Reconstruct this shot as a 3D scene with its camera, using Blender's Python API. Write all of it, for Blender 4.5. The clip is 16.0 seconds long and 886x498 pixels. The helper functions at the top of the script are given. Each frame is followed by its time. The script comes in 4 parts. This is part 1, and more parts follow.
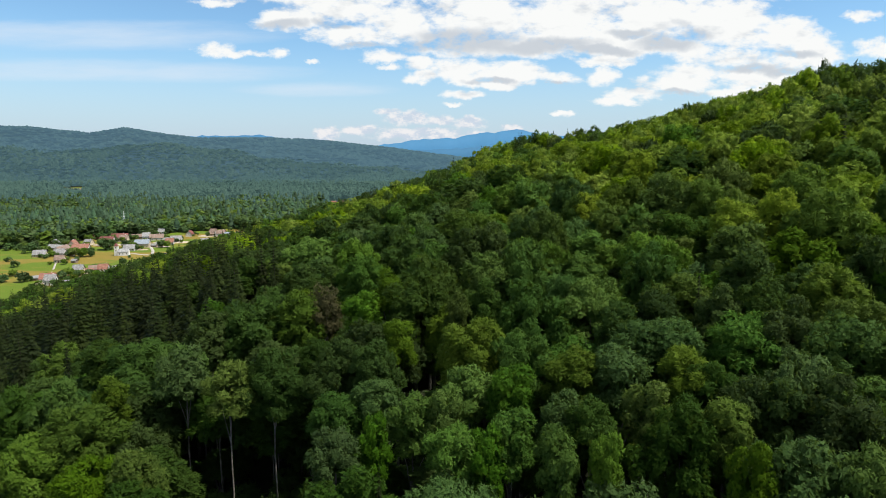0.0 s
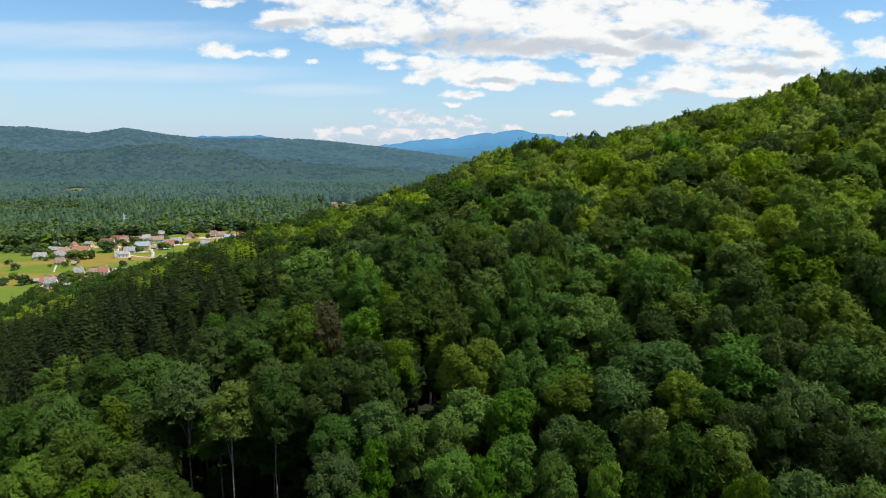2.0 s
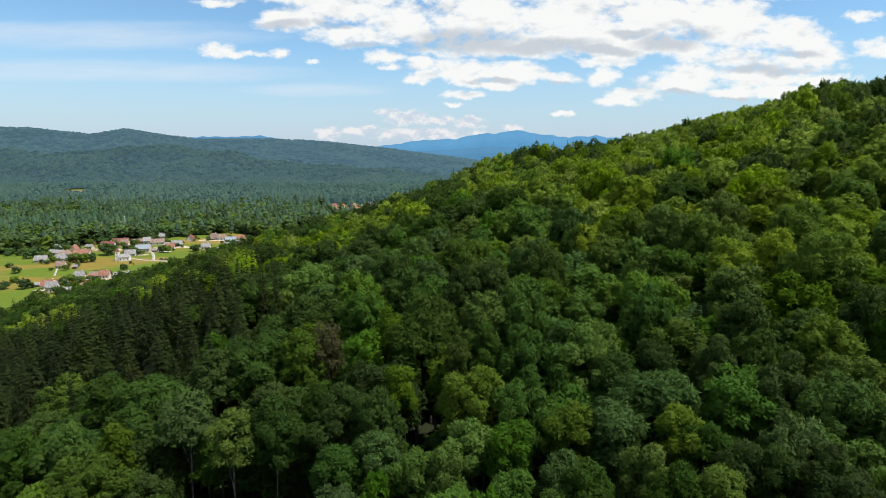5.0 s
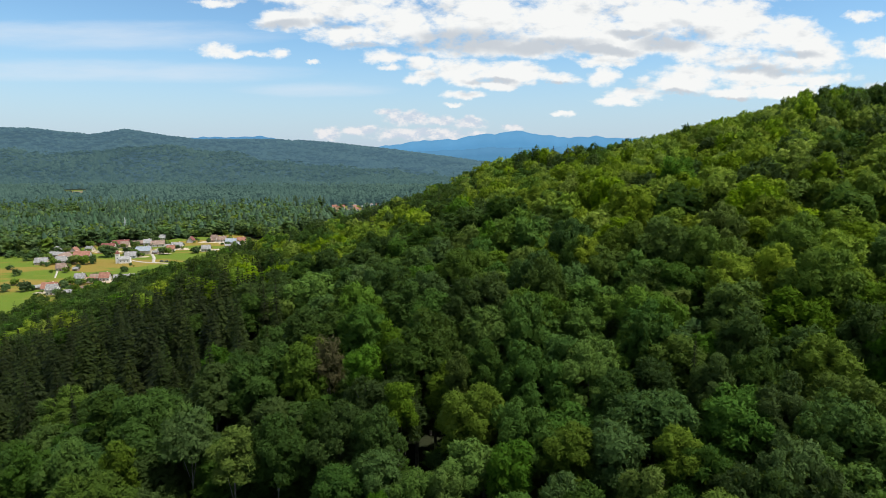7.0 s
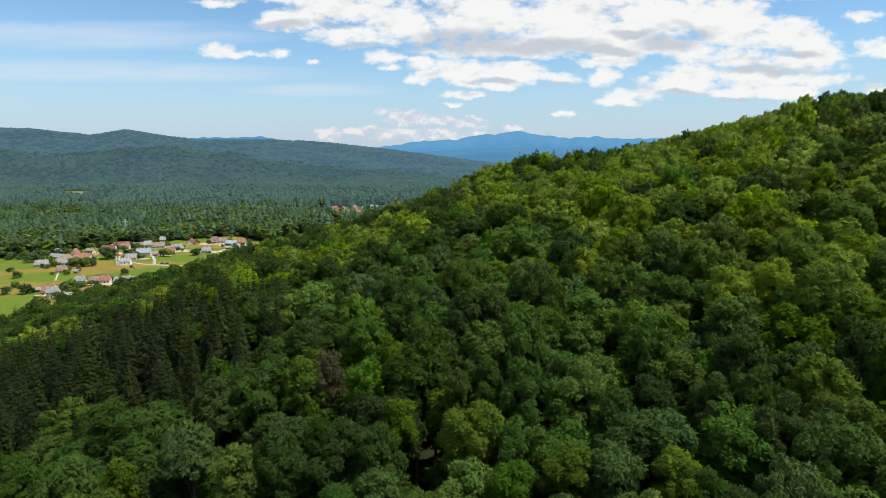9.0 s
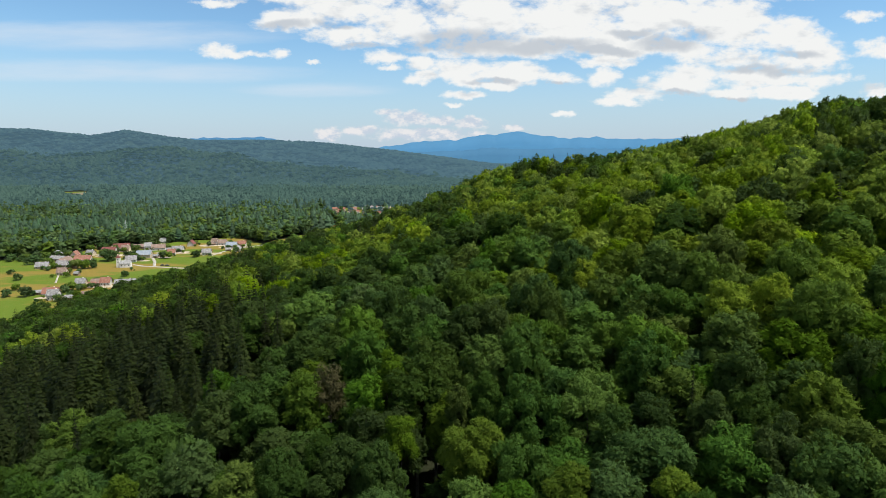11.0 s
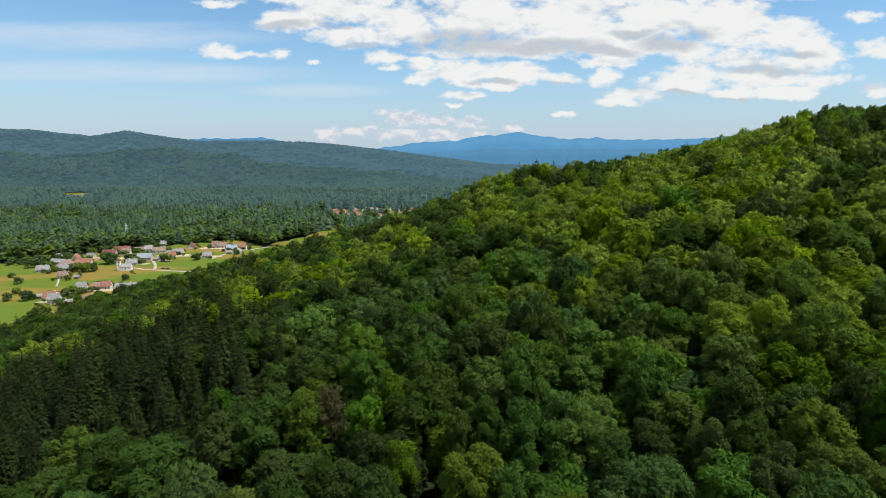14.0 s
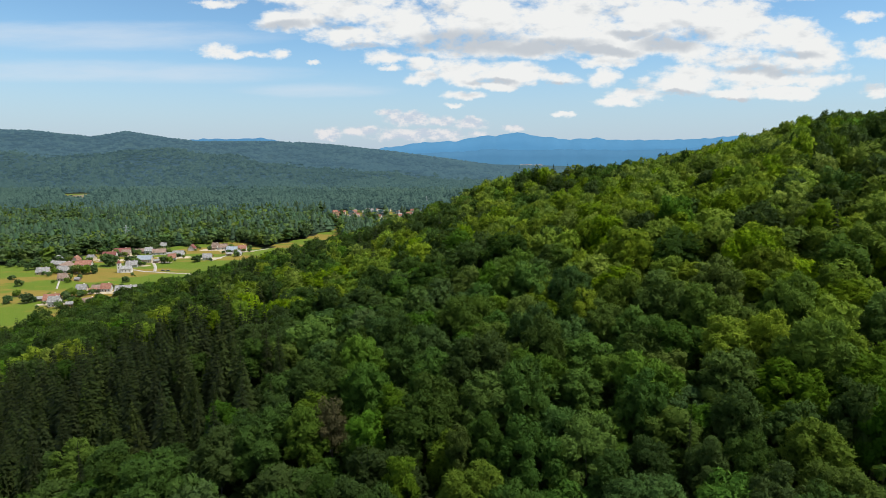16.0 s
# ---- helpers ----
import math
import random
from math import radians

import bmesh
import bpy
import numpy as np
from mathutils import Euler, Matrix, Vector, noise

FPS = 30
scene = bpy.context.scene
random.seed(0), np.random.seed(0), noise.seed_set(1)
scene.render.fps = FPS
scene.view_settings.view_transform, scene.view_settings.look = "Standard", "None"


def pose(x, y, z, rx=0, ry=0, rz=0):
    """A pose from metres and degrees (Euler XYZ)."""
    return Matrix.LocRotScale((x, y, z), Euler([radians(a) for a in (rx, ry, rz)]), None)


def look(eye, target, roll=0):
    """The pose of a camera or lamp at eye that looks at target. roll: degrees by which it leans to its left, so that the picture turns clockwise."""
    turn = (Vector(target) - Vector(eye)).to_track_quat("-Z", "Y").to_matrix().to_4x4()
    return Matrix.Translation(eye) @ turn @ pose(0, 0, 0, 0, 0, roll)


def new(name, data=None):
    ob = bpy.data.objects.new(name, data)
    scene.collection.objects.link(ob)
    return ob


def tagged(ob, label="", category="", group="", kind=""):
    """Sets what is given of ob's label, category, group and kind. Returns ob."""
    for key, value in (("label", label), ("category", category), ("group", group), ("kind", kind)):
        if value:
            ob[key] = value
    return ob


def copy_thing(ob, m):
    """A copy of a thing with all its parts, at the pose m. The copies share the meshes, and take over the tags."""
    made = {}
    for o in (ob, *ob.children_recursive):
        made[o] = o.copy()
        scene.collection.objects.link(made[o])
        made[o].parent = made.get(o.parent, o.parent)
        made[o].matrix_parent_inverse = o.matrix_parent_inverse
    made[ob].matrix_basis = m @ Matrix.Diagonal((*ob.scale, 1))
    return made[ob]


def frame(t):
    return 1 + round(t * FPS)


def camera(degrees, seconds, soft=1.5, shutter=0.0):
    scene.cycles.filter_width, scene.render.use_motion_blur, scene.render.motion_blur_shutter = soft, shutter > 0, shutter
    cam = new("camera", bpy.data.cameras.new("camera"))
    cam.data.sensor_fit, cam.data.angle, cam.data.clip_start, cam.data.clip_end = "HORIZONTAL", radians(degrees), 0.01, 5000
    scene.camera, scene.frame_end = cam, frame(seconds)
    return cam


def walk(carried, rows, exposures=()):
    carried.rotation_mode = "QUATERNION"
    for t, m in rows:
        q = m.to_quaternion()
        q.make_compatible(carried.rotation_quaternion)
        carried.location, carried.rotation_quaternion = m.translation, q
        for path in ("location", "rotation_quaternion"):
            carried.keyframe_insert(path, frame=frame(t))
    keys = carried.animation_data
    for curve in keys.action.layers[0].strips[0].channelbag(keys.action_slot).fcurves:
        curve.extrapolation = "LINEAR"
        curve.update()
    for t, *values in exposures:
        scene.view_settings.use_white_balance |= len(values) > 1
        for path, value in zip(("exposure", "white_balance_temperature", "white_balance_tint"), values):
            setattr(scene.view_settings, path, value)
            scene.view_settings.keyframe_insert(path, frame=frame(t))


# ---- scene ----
# The camera rises straight up over the wooded slope and looks out to the valley.
cam = camera(73.7, 16.0, soft=0.8)
PATH = [
    (0.0, pose(0, 0, 113.10, 80.70, 0, 0.00)),
    (1.5, pose(0, 0, 115.05, 80.70, 0, 0.00)),
    (3.0, pose(0, 0, 116.87, 80.71, 0, 0.02)),
    (5.0, pose(0, 0, 119.15, 80.71, 0, 0.04)),
    (7.0, pose(0, 0, 121.42, 80.72, 0, 0.05)),
    (9.0, pose(0, 0, 123.70, 80.73, 0, 0.07)),
    (11.5, pose(0, 0, 126.55, 80.74, 0, 0.08)),
    (14.0, pose(0, 0, 129.41, 80.76, 0, 0.10)),
    (16.0, pose(0, 0, 131.69, 80.77, 0, 0.10)),
]
walk(cam, PATH, [(0.0, 0.0), (8.0, -0.05), (16.0, -0.13)])

# ---- world and sun ----
SUN_TO = Vector((0.42, -0.13, 0.90)).normalized()
sun = new("sun", bpy.data.lights.new("sun", "SUN"))
sun.data.energy, sun.data.angle, sun.data.color = 6.8, radians(0.53), (1.0, 0.95, 0.86)
sun.matrix_world = look((0, 0, 400), Vector((0, 0, 400)) - SUN_TO)

world = bpy.data.worlds.new("summer_sky")
scene.world = world
world.use_nodes = True


class Nodes:
    """Small helper to write node graphs as sums and products."""

    def __init__(self, tree):
        self.tree = tree

    def add(self, kind, **settings):
        node = self.tree.nodes.new(kind)
        for key, value in settings.items():
            setattr(node, key, value)
        return node

    def put(self, socket, value):
        if isinstance(value, bpy.types.NodeSocket):
            self.tree.links.new(value, socket)
        else:
            socket.default_value = value

    def math(self, op, a, b=0.0, c=0.0, clamp=False):
        node = self.add("ShaderNodeMath", operation=op, use_clamp=clamp)
        for socket, value in zip(node.inputs, (a, b, c)):
            self.put(socket, value)
        return node.outputs[0]

    def vec(self, op, a, b=(0, 0, 0), c=(0, 0, 0)):
        node = self.add("ShaderNodeVectorMath", operation=op)
        for socket, value in zip(node.inputs, (a, b, c)):
            self.put(socket, value)
        return node.outputs["Value" if op in ("DOT_PRODUCT", "LENGTH") else "Vector"]

    def ramp(self, x, lo, hi, out_lo=0.0, out_hi=1.0, smooth=True):
        node = self.add("ShaderNodeMapRange", interpolation_type="SMOOTHSTEP" if smooth else "LINEAR")
        for key, value in (("Value", x), ("From Min", lo), ("From Max", hi), ("To Min", out_lo), ("To Max", out_hi)):
            self.put(node.inputs[key], value)
        return node.outputs["Result"]

    def mix(self, factor, a, b, blend="MIX"):
        node = self.add("ShaderNodeMix", data_type="RGBA", blend_type=blend)
        for socket, value in ((node.inputs[0], factor), (node.inputs[6], a), (node.inputs[7], b)):
            self.put(socket, value if isinstance(value, (bpy.types.NodeSocket, float, int)) else (*value, 1.0))
        return node.outputs[2]

    def noise(self, vector, scale, detail=3.0, rough=0.5, distortion=0.0):
        node = self.add("ShaderNodeTexNoise")
        self.put(node.inputs["Vector"], vector)
        for key, value in (("Scale", scale), ("Detail", detail), ("Roughness", rough), ("Distortion", distortion)):
            self.put(node.inputs[key], value)
        return node.outputs["Fac"]


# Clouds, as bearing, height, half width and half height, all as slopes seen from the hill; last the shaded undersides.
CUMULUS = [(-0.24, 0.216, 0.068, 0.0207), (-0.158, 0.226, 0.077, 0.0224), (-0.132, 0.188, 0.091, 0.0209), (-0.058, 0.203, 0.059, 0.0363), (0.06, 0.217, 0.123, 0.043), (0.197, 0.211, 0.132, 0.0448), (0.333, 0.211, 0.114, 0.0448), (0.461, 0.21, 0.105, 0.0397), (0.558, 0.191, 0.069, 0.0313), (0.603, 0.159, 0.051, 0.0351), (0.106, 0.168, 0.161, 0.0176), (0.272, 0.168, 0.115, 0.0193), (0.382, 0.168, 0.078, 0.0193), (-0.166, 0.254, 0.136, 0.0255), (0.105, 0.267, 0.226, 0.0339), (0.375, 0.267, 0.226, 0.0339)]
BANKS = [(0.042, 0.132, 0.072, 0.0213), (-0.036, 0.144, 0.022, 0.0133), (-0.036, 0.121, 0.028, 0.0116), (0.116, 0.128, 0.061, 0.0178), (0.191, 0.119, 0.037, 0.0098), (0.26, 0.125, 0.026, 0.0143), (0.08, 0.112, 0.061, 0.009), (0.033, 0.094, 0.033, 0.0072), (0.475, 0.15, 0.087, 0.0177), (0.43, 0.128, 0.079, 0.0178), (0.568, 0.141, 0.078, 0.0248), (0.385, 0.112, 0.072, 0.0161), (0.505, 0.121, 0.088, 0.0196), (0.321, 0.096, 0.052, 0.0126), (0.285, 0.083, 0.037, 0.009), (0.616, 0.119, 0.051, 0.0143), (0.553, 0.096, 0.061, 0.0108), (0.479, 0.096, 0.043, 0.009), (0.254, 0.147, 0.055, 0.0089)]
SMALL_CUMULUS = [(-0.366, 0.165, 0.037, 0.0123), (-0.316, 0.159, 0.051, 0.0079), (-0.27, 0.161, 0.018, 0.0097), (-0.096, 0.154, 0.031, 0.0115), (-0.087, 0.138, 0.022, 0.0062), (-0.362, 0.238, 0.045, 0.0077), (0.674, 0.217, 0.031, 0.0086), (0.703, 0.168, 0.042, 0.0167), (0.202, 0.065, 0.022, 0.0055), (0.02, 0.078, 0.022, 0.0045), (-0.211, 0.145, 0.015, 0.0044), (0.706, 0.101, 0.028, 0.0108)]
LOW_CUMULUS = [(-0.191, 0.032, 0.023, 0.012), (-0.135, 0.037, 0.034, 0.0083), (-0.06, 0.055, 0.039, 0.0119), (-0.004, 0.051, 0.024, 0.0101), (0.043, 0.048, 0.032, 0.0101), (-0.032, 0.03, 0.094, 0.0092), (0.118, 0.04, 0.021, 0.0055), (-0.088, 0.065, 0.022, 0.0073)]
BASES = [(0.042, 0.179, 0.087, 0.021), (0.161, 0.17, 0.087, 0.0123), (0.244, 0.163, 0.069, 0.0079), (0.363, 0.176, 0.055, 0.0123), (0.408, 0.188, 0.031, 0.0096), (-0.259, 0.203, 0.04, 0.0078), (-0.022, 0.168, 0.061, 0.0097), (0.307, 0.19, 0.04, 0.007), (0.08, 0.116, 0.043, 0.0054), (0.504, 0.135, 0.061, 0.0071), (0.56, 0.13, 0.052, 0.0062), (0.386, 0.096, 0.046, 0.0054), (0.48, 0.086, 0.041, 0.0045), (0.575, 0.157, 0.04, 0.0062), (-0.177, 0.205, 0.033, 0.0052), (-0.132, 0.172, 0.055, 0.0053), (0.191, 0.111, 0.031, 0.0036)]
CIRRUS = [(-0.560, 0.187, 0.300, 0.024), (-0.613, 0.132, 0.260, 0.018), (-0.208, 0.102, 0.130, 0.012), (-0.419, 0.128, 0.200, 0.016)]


def build_sky():
    g = Nodes(world.node_tree)
    world.node_tree.nodes.clear()
    out = g.add("ShaderNodeOutputWorld")
    background = g.add("ShaderNodeBackground")
    sky = g.add("ShaderNodeTexSky", sky_type="NISHITA", sun_disc=False, sun_elevation=math.asin(SUN_TO.z),
                sun_rotation=math.atan2(SUN_TO.x, SUN_TO.y), altitude=400.0, air_density=1.0, dust_density=0.6, ozone_density=2.0)
    where = g.add("ShaderNodeTexCoord").outputs["Generated"]
    xyz = g.add("ShaderNodeSeparateXYZ")
    g.put(xyz.inputs[0], where)
    ahead = g.math("MAXIMUM", xyz.outputs[1], 0.02)
    flat = g.add("ShaderNodeCombineXYZ")
    g.put(flat.inputs[0], g.math("DIVIDE", xyz.outputs[0], ahead))
    g.put(flat.inputs[1], g.math("DIVIDE", xyz.outputs[2], ahead))
    uv = flat.outputs[0]
    front = g.ramp(xyz.outputs[1], 0.25, 0.45)

    def warp(amount, scale):
        n = g.add("ShaderNodeTexNoise")
        g.put(n.inputs["Vector"], uv)
        for key, value in (("Scale", scale), ("Detail", 4.0), ("Roughness", 0.6)):
            g.put(n.inputs[key], value)
        shift = g.vec("SUBTRACT", n.outputs["Color"], (0.5, 0.5, 0.5))
        return g.vec("MULTIPLY_ADD", shift, (amount, amount * 0.8, 0), uv)

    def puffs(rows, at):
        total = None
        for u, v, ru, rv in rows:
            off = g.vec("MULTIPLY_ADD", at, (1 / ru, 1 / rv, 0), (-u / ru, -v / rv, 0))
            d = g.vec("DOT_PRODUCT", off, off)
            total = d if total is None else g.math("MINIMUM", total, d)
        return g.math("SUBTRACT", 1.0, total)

    def billow(offset, detail=9.0):
        at = g.vec("ADD", g.vec("MULTIPLY", uv, (1, 2.1, 1)), offset)
        return g.noise(at, 12.0, detail, 0.56)

    near = warp(0.048, 10.0)
    fine = billow((0, 0, 0), 7.0)
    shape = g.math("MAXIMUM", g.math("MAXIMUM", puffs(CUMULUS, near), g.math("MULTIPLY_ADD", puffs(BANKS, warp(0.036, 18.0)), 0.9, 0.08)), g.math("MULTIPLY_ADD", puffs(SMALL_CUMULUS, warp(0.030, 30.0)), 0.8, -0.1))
    rough = g.math("MULTIPLY_ADD", g.math("SUBTRACT", fine, 0.5), 3.4, g.math("MAXIMUM", shape, -1.2))
    wisp = g.noise(g.vec("MULTIPLY", uv, (1, 1.7, 1)), 44.0, 4.0, 0.6)
    rough = g.math("MULTIPLY_ADD", g.math("SUBTRACT", wisp, 0.52), 1.9, rough)
    density = g.ramp(rough, -0.42, 0.72)
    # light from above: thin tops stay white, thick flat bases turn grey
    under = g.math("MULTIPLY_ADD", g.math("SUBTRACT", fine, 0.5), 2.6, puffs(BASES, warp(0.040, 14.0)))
    relief = g.math("SUBTRACT", billow((0, 0, 0), 4.5), billow((-0.008, 0.035, 0), 4.5))
    lit = g.math("MULTIPLY", g.ramp(under, -0.7, 0.9, 1.0, 0.1), g.ramp(relief, -0.24, -0.02, 0.45, 1.0))
    cloud = g.mix(lit, (0.57, 0.62, 0.68), (0.955, 0.965, 0.955))
    heap = g.noise(g.vec("MULTIPLY", uv, (1, 1.5, 1)), 34.0, 7.0, 0.6)
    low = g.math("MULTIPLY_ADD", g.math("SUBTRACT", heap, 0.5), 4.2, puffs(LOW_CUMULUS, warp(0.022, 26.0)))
    low_density = g.ramp(low, -0.6, 0.9, 0.0, 0.85)
    low_lit = g.ramp(g.math("SUBTRACT", heap, g.noise(g.vec("ADD", g.vec("MULTIPLY", uv, (1, 1.5, 1)), (0, 0.012, 0)), 34.0, 4.0, 0.6)), -0.1, 0.12)
    low_colour = g.mix(low_lit, (0.62, 0.69, 0.80), (0.93, 0.90, 0.90))
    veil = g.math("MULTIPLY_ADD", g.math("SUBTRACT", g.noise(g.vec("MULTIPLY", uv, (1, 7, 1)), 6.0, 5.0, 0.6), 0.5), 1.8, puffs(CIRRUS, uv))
    veil_density = g.ramp(veil, -0.4, 1.5, 0.0, 0.62)
    # the same kind of broken cloud over the unseen rest of the sky, widened for fill light
    high = g.math("MAXIMUM", xyz.outputs[2], 0.08)
    dome = g.add("ShaderNodeCombineXYZ")
    g.put(dome.inputs[0], g.math("DIVIDE", xyz.outputs[0], high))
    g.put(dome.inputs[1], g.math("DIVIDE", xyz.outputs[1], high))
    other = g.ramp(g.noise(dome.outputs[0], 1.1, 6.0, 0.55), 0.42, 0.58)
    other = g.math("MULTIPLY", other, g.math("SUBTRACT", 1.0, front))
    other = g.math("MULTIPLY", other, g.ramp(xyz.outputs[2], 0.05, 0.15))

    blue = g.mix(1.0, sky.outputs[0], (0.119, 0.150, 0.160), "MULTIPLY")
    haze = g.ramp(xyz.outputs[2], -0.02, 0.19, 0.9, 0.0)
    blue = g.mix(haze, blue, (0.520, 0.628, 0.770))
    colour = g.mix(g.math("MULTIPLY", veil_density, front), blue, (0.74, 0.83, 0.93))
    colour = g.mix(g.math("MULTIPLY", low_density, front), colour, low_colour)
    colour = g.mix(g.math("MULTIPLY", density, front), colour, cloud)
    colour = g.mix(other, colour, (0.85, 0.87, 0.9))
    g.put(background.inputs["Color"], colour)
    background.inputs["Strength"].default_value = 1.0
    world.node_tree.links.new(background.outputs[0], out.inputs[0])


build_sky()
# ---- materials ----
def surface(name, rough=0.8, spec=0.3):
    mat = bpy.data.materials.new(name)
    mat.use_nodes = True
    g = Nodes(mat.node_tree)
    bsdf = mat.node_tree.nodes["Principled BSDF"]
    bsdf.inputs["Roughness"].default_value = rough
    bsdf.inputs["Specular IOR Level"].default_value = spec
    return mat, g, bsdf


def leaf_material(name, dark, light, through_leaf=0.36, vary=0.16, leaflet=7.5, gaps=0.62, speckle=1.0, rounded=0.55):
    """Foliage: each tree and each spray has its own tone, and light comes through the leaf."""
    mat, g, bsdf = surface(name, 0.7, 0.06)
    tree_tone = g.math("FRACT", g.math("ADD", g.add("ShaderNodeObjectInfo").outputs["Random"],
                                      g.add("ShaderNodeAttribute", attribute_name="tint").outputs["Fac"]))
    geo = g.add("ShaderNodeNewGeometry")
    spray = geo.outputs["Random Per Island"]
    patch = g.noise(geo.outputs["Position"], 0.45, 3.0, 0.6)
    blend = g.math("ADD", g.math("MULTIPLY", tree_tone, 0.45), g.math("MULTIPLY_ADD", spray, 0.45 * speckle, g.math("MULTIPLY_ADD", patch, 0.5, -0.02 - 0.2 * speckle)), clamp=True)
    cells = g.add("ShaderNodeTexVoronoi")
    g.put(cells.inputs["Vector"], geo.outputs["Position"])
    cells.inputs["Scale"].default_value = leaflet
    single = g.add("ShaderNodeSeparateXYZ")
    g.put(single.inputs[0], cells.outputs["Color"])
    blend = g.math("MULTIPLY_ADD", g.math("SUBTRACT", single.outputs[0], 0.5), 0.5 * speckle, blend, clamp=True)
    colour = g.mix(blend, dark, light)
    hsv = g.add("ShaderNodeHueSaturation")
    g.put(hsv.inputs["Hue"], g.math("MULTIPLY_ADD", g.math("FRACT", g.math("MULTIPLY", tree_tone, 7.31)), 0.022, 0.486))
    g.put(hsv.inputs["Saturation"], g.math("MULTIPLY_ADD", g.math("FRACT", g.math("MULTIPLY", tree_tone, 3.7)), 0.2, 0.95))
    g.put(hsv.inputs["Value"], g.math("MULTIPLY_ADD", g.math("FRACT", g.math("MULTIPLY", tree_tone, 13.7)), vary * 2, 1.0 - vary))
    g.put(hsv.inputs["Color"], colour)
    colour = hsv.outputs[0]
    g.put(bsdf.inputs["Base Color"], colour)
    # many leaves in a spray face many ways: together they catch light like the lobe that they cover
    lean = g.add("ShaderNodeVectorTransform", vector_type="NORMAL", convert_from="OBJECT", convert_to="WORLD")
    g.put(lean.inputs[0], g.add("ShaderNodeAttribute", attribute_name="lobe_normal").outputs["Vector"])
    facing = g.vec("NORMALIZE", g.vec("ADD", g.vec("MULTIPLY", lean.outputs[0], (rounded, rounded, rounded)), geo.outputs["Normal"]))
    translucent = g.add("ShaderNodeBsdfTranslucent")
    g.put(bsdf.inputs["Normal"], facing)
    g.put(translucent.inputs["Normal"], facing)
    g.put(translucent.inputs["Color"], g.mix(0.5, colour, (0.18, 0.275, 0.030)))
    join = g.add("ShaderNodeMixShader")
    join.inputs[0].default_value = through_leaf
    g.tree.links.new(bsdf.outputs[0], join.inputs[1])
    g.tree.links.new(translucent.outputs[0], join.inputs[2])
    # each spray is a cluster of small leaves with air between them
    air = g.add("ShaderNodeBsdfTransparent")
    cut = g.add("ShaderNodeMixShader")
    g.put(cut.inputs[0], g.math("GREATER_THAN", cells.outputs["Distance"], gaps))
    g.tree.links.new(join.outputs[0], cut.inputs[1])
    g.tree.links.new(air.outputs[0], cut.inputs[2])
    g.tree.links.new((cut if gaps < 1 else join).outputs[0], g.tree.nodes["Material Output"].inputs[0])
    return mat


def mottled(name, a, b, scale, rough=0.85, bump=0.0, fine=8.0, spec=0.25):
    """Two colours in soft patches with finer grain and a little relief."""
    mat, g, bsdf = surface(name, rough, spec)
    pos = g.add("ShaderNodeTexCoord").outputs["Object"]
    broad = g.noise(pos, scale, 4.0, 0.6)
    grain = g.noise(pos, scale * fine, 3.0, 0.65)
    f = g.math("ADD", g.ramp(broad, 0.33, 0.67), g.math("MULTIPLY_ADD", grain, 0.7, -0.35), clamp=True)
    g.put(bsdf.inputs["Base Color"], g.mix(f, a, b))
    if bump:
        node = g.add("ShaderNodeBump")
        node.inputs["Strength"].default_value = 0.6
        node.inputs["Distance"].default_value = bump
        g.put(node.inputs["Height"], grain)
        g.tree.links.new(node.outputs[0], bsdf.inputs["Normal"])
    return mat


# lime is bright to imitate sunlit slopes, beech dark to imitate shaded ones
TONES = {
    "beech": ((0.018, 0.039, 0.0085), (0.046, 0.082, 0.0175), 0.38),
    "maple": ((0.035, 0.084, 0.014), (0.082, 0.150, 0.025), 0.38),
    "ash": ((0.029, 0.065, 0.017), (0.066, 0.116, 0.030), 0.38),
    "hornbeam": ((0.043, 0.082, 0.012), (0.092, 0.142, 0.022), 0.40),
    "lime": ((0.080, 0.138, 0.018), (0.188, 0.254, 0.034), 0.44),
    "dry": ((0.046, 0.049, 0.021), (0.078, 0.074, 0.036), 0.36),
    "spruce": ((0.008, 0.015, 0.0045), (0.028, 0.039, 0.010), 0.2),
}
LEAF = {kind: leaf_material(kind + "_leaves", a, b, f, rounded=1.6 if kind == "spruce" else 0.55, vary={"spruce": 0.36, "lime": 0.3}.get(kind, 0.2)) for kind, (a, b, f) in TONES.items()}
# further off a spray is too small to show the air in it
LEAF.update({"massed_" + kind: leaf_material("massed_" + kind + "_leaves", a, b, f, leaflet=6.0 if kind == "spruce" else 4.6, gaps=0.8 if kind == "spruce" else 0.62, speckle=0.7 if kind == "spruce" else 2.1, rounded=1.6 if kind == "spruce" else 0.55, vary={"spruce": 0.36, "lime": 0.3}.get(kind, 0.2)) for kind, (a, b, f) in TONES.items()})
# valley leaves: paler, bluer tones carry the valley haze in their colour
LEAF["far_spruce"] = leaf_material("hazed_spruce_needles", (0.022, 0.045, 0.028), (0.058, 0.098, 0.052), 0.15, 0.4, rounded=1.5, gaps=2.0, speckle=0.35)
LEAF["far_beech"] = leaf_material("hazed_beech_leaves", (0.046, 0.088, 0.036), (0.104, 0.158, 0.056), 0.36, 0.35, gaps=2.0, speckle=0.4)
LEAF["far_lime"] = leaf_material("hazed_lime_leaves", (0.080, 0.135, 0.030), (0.145, 0.195, 0.045), gaps=2.0, speckle=0.4)
BARK = mottled("grey_bark", (0.085, 0.078, 0.066), (0.19, 0.178, 0.155), 1.4, 0.9, 0.03)
DARK_BARK = mottled("spruce_bark", (0.07, 0.052, 0.04), (0.15, 0.12, 0.09), 1.4, 0.9, 0.03)
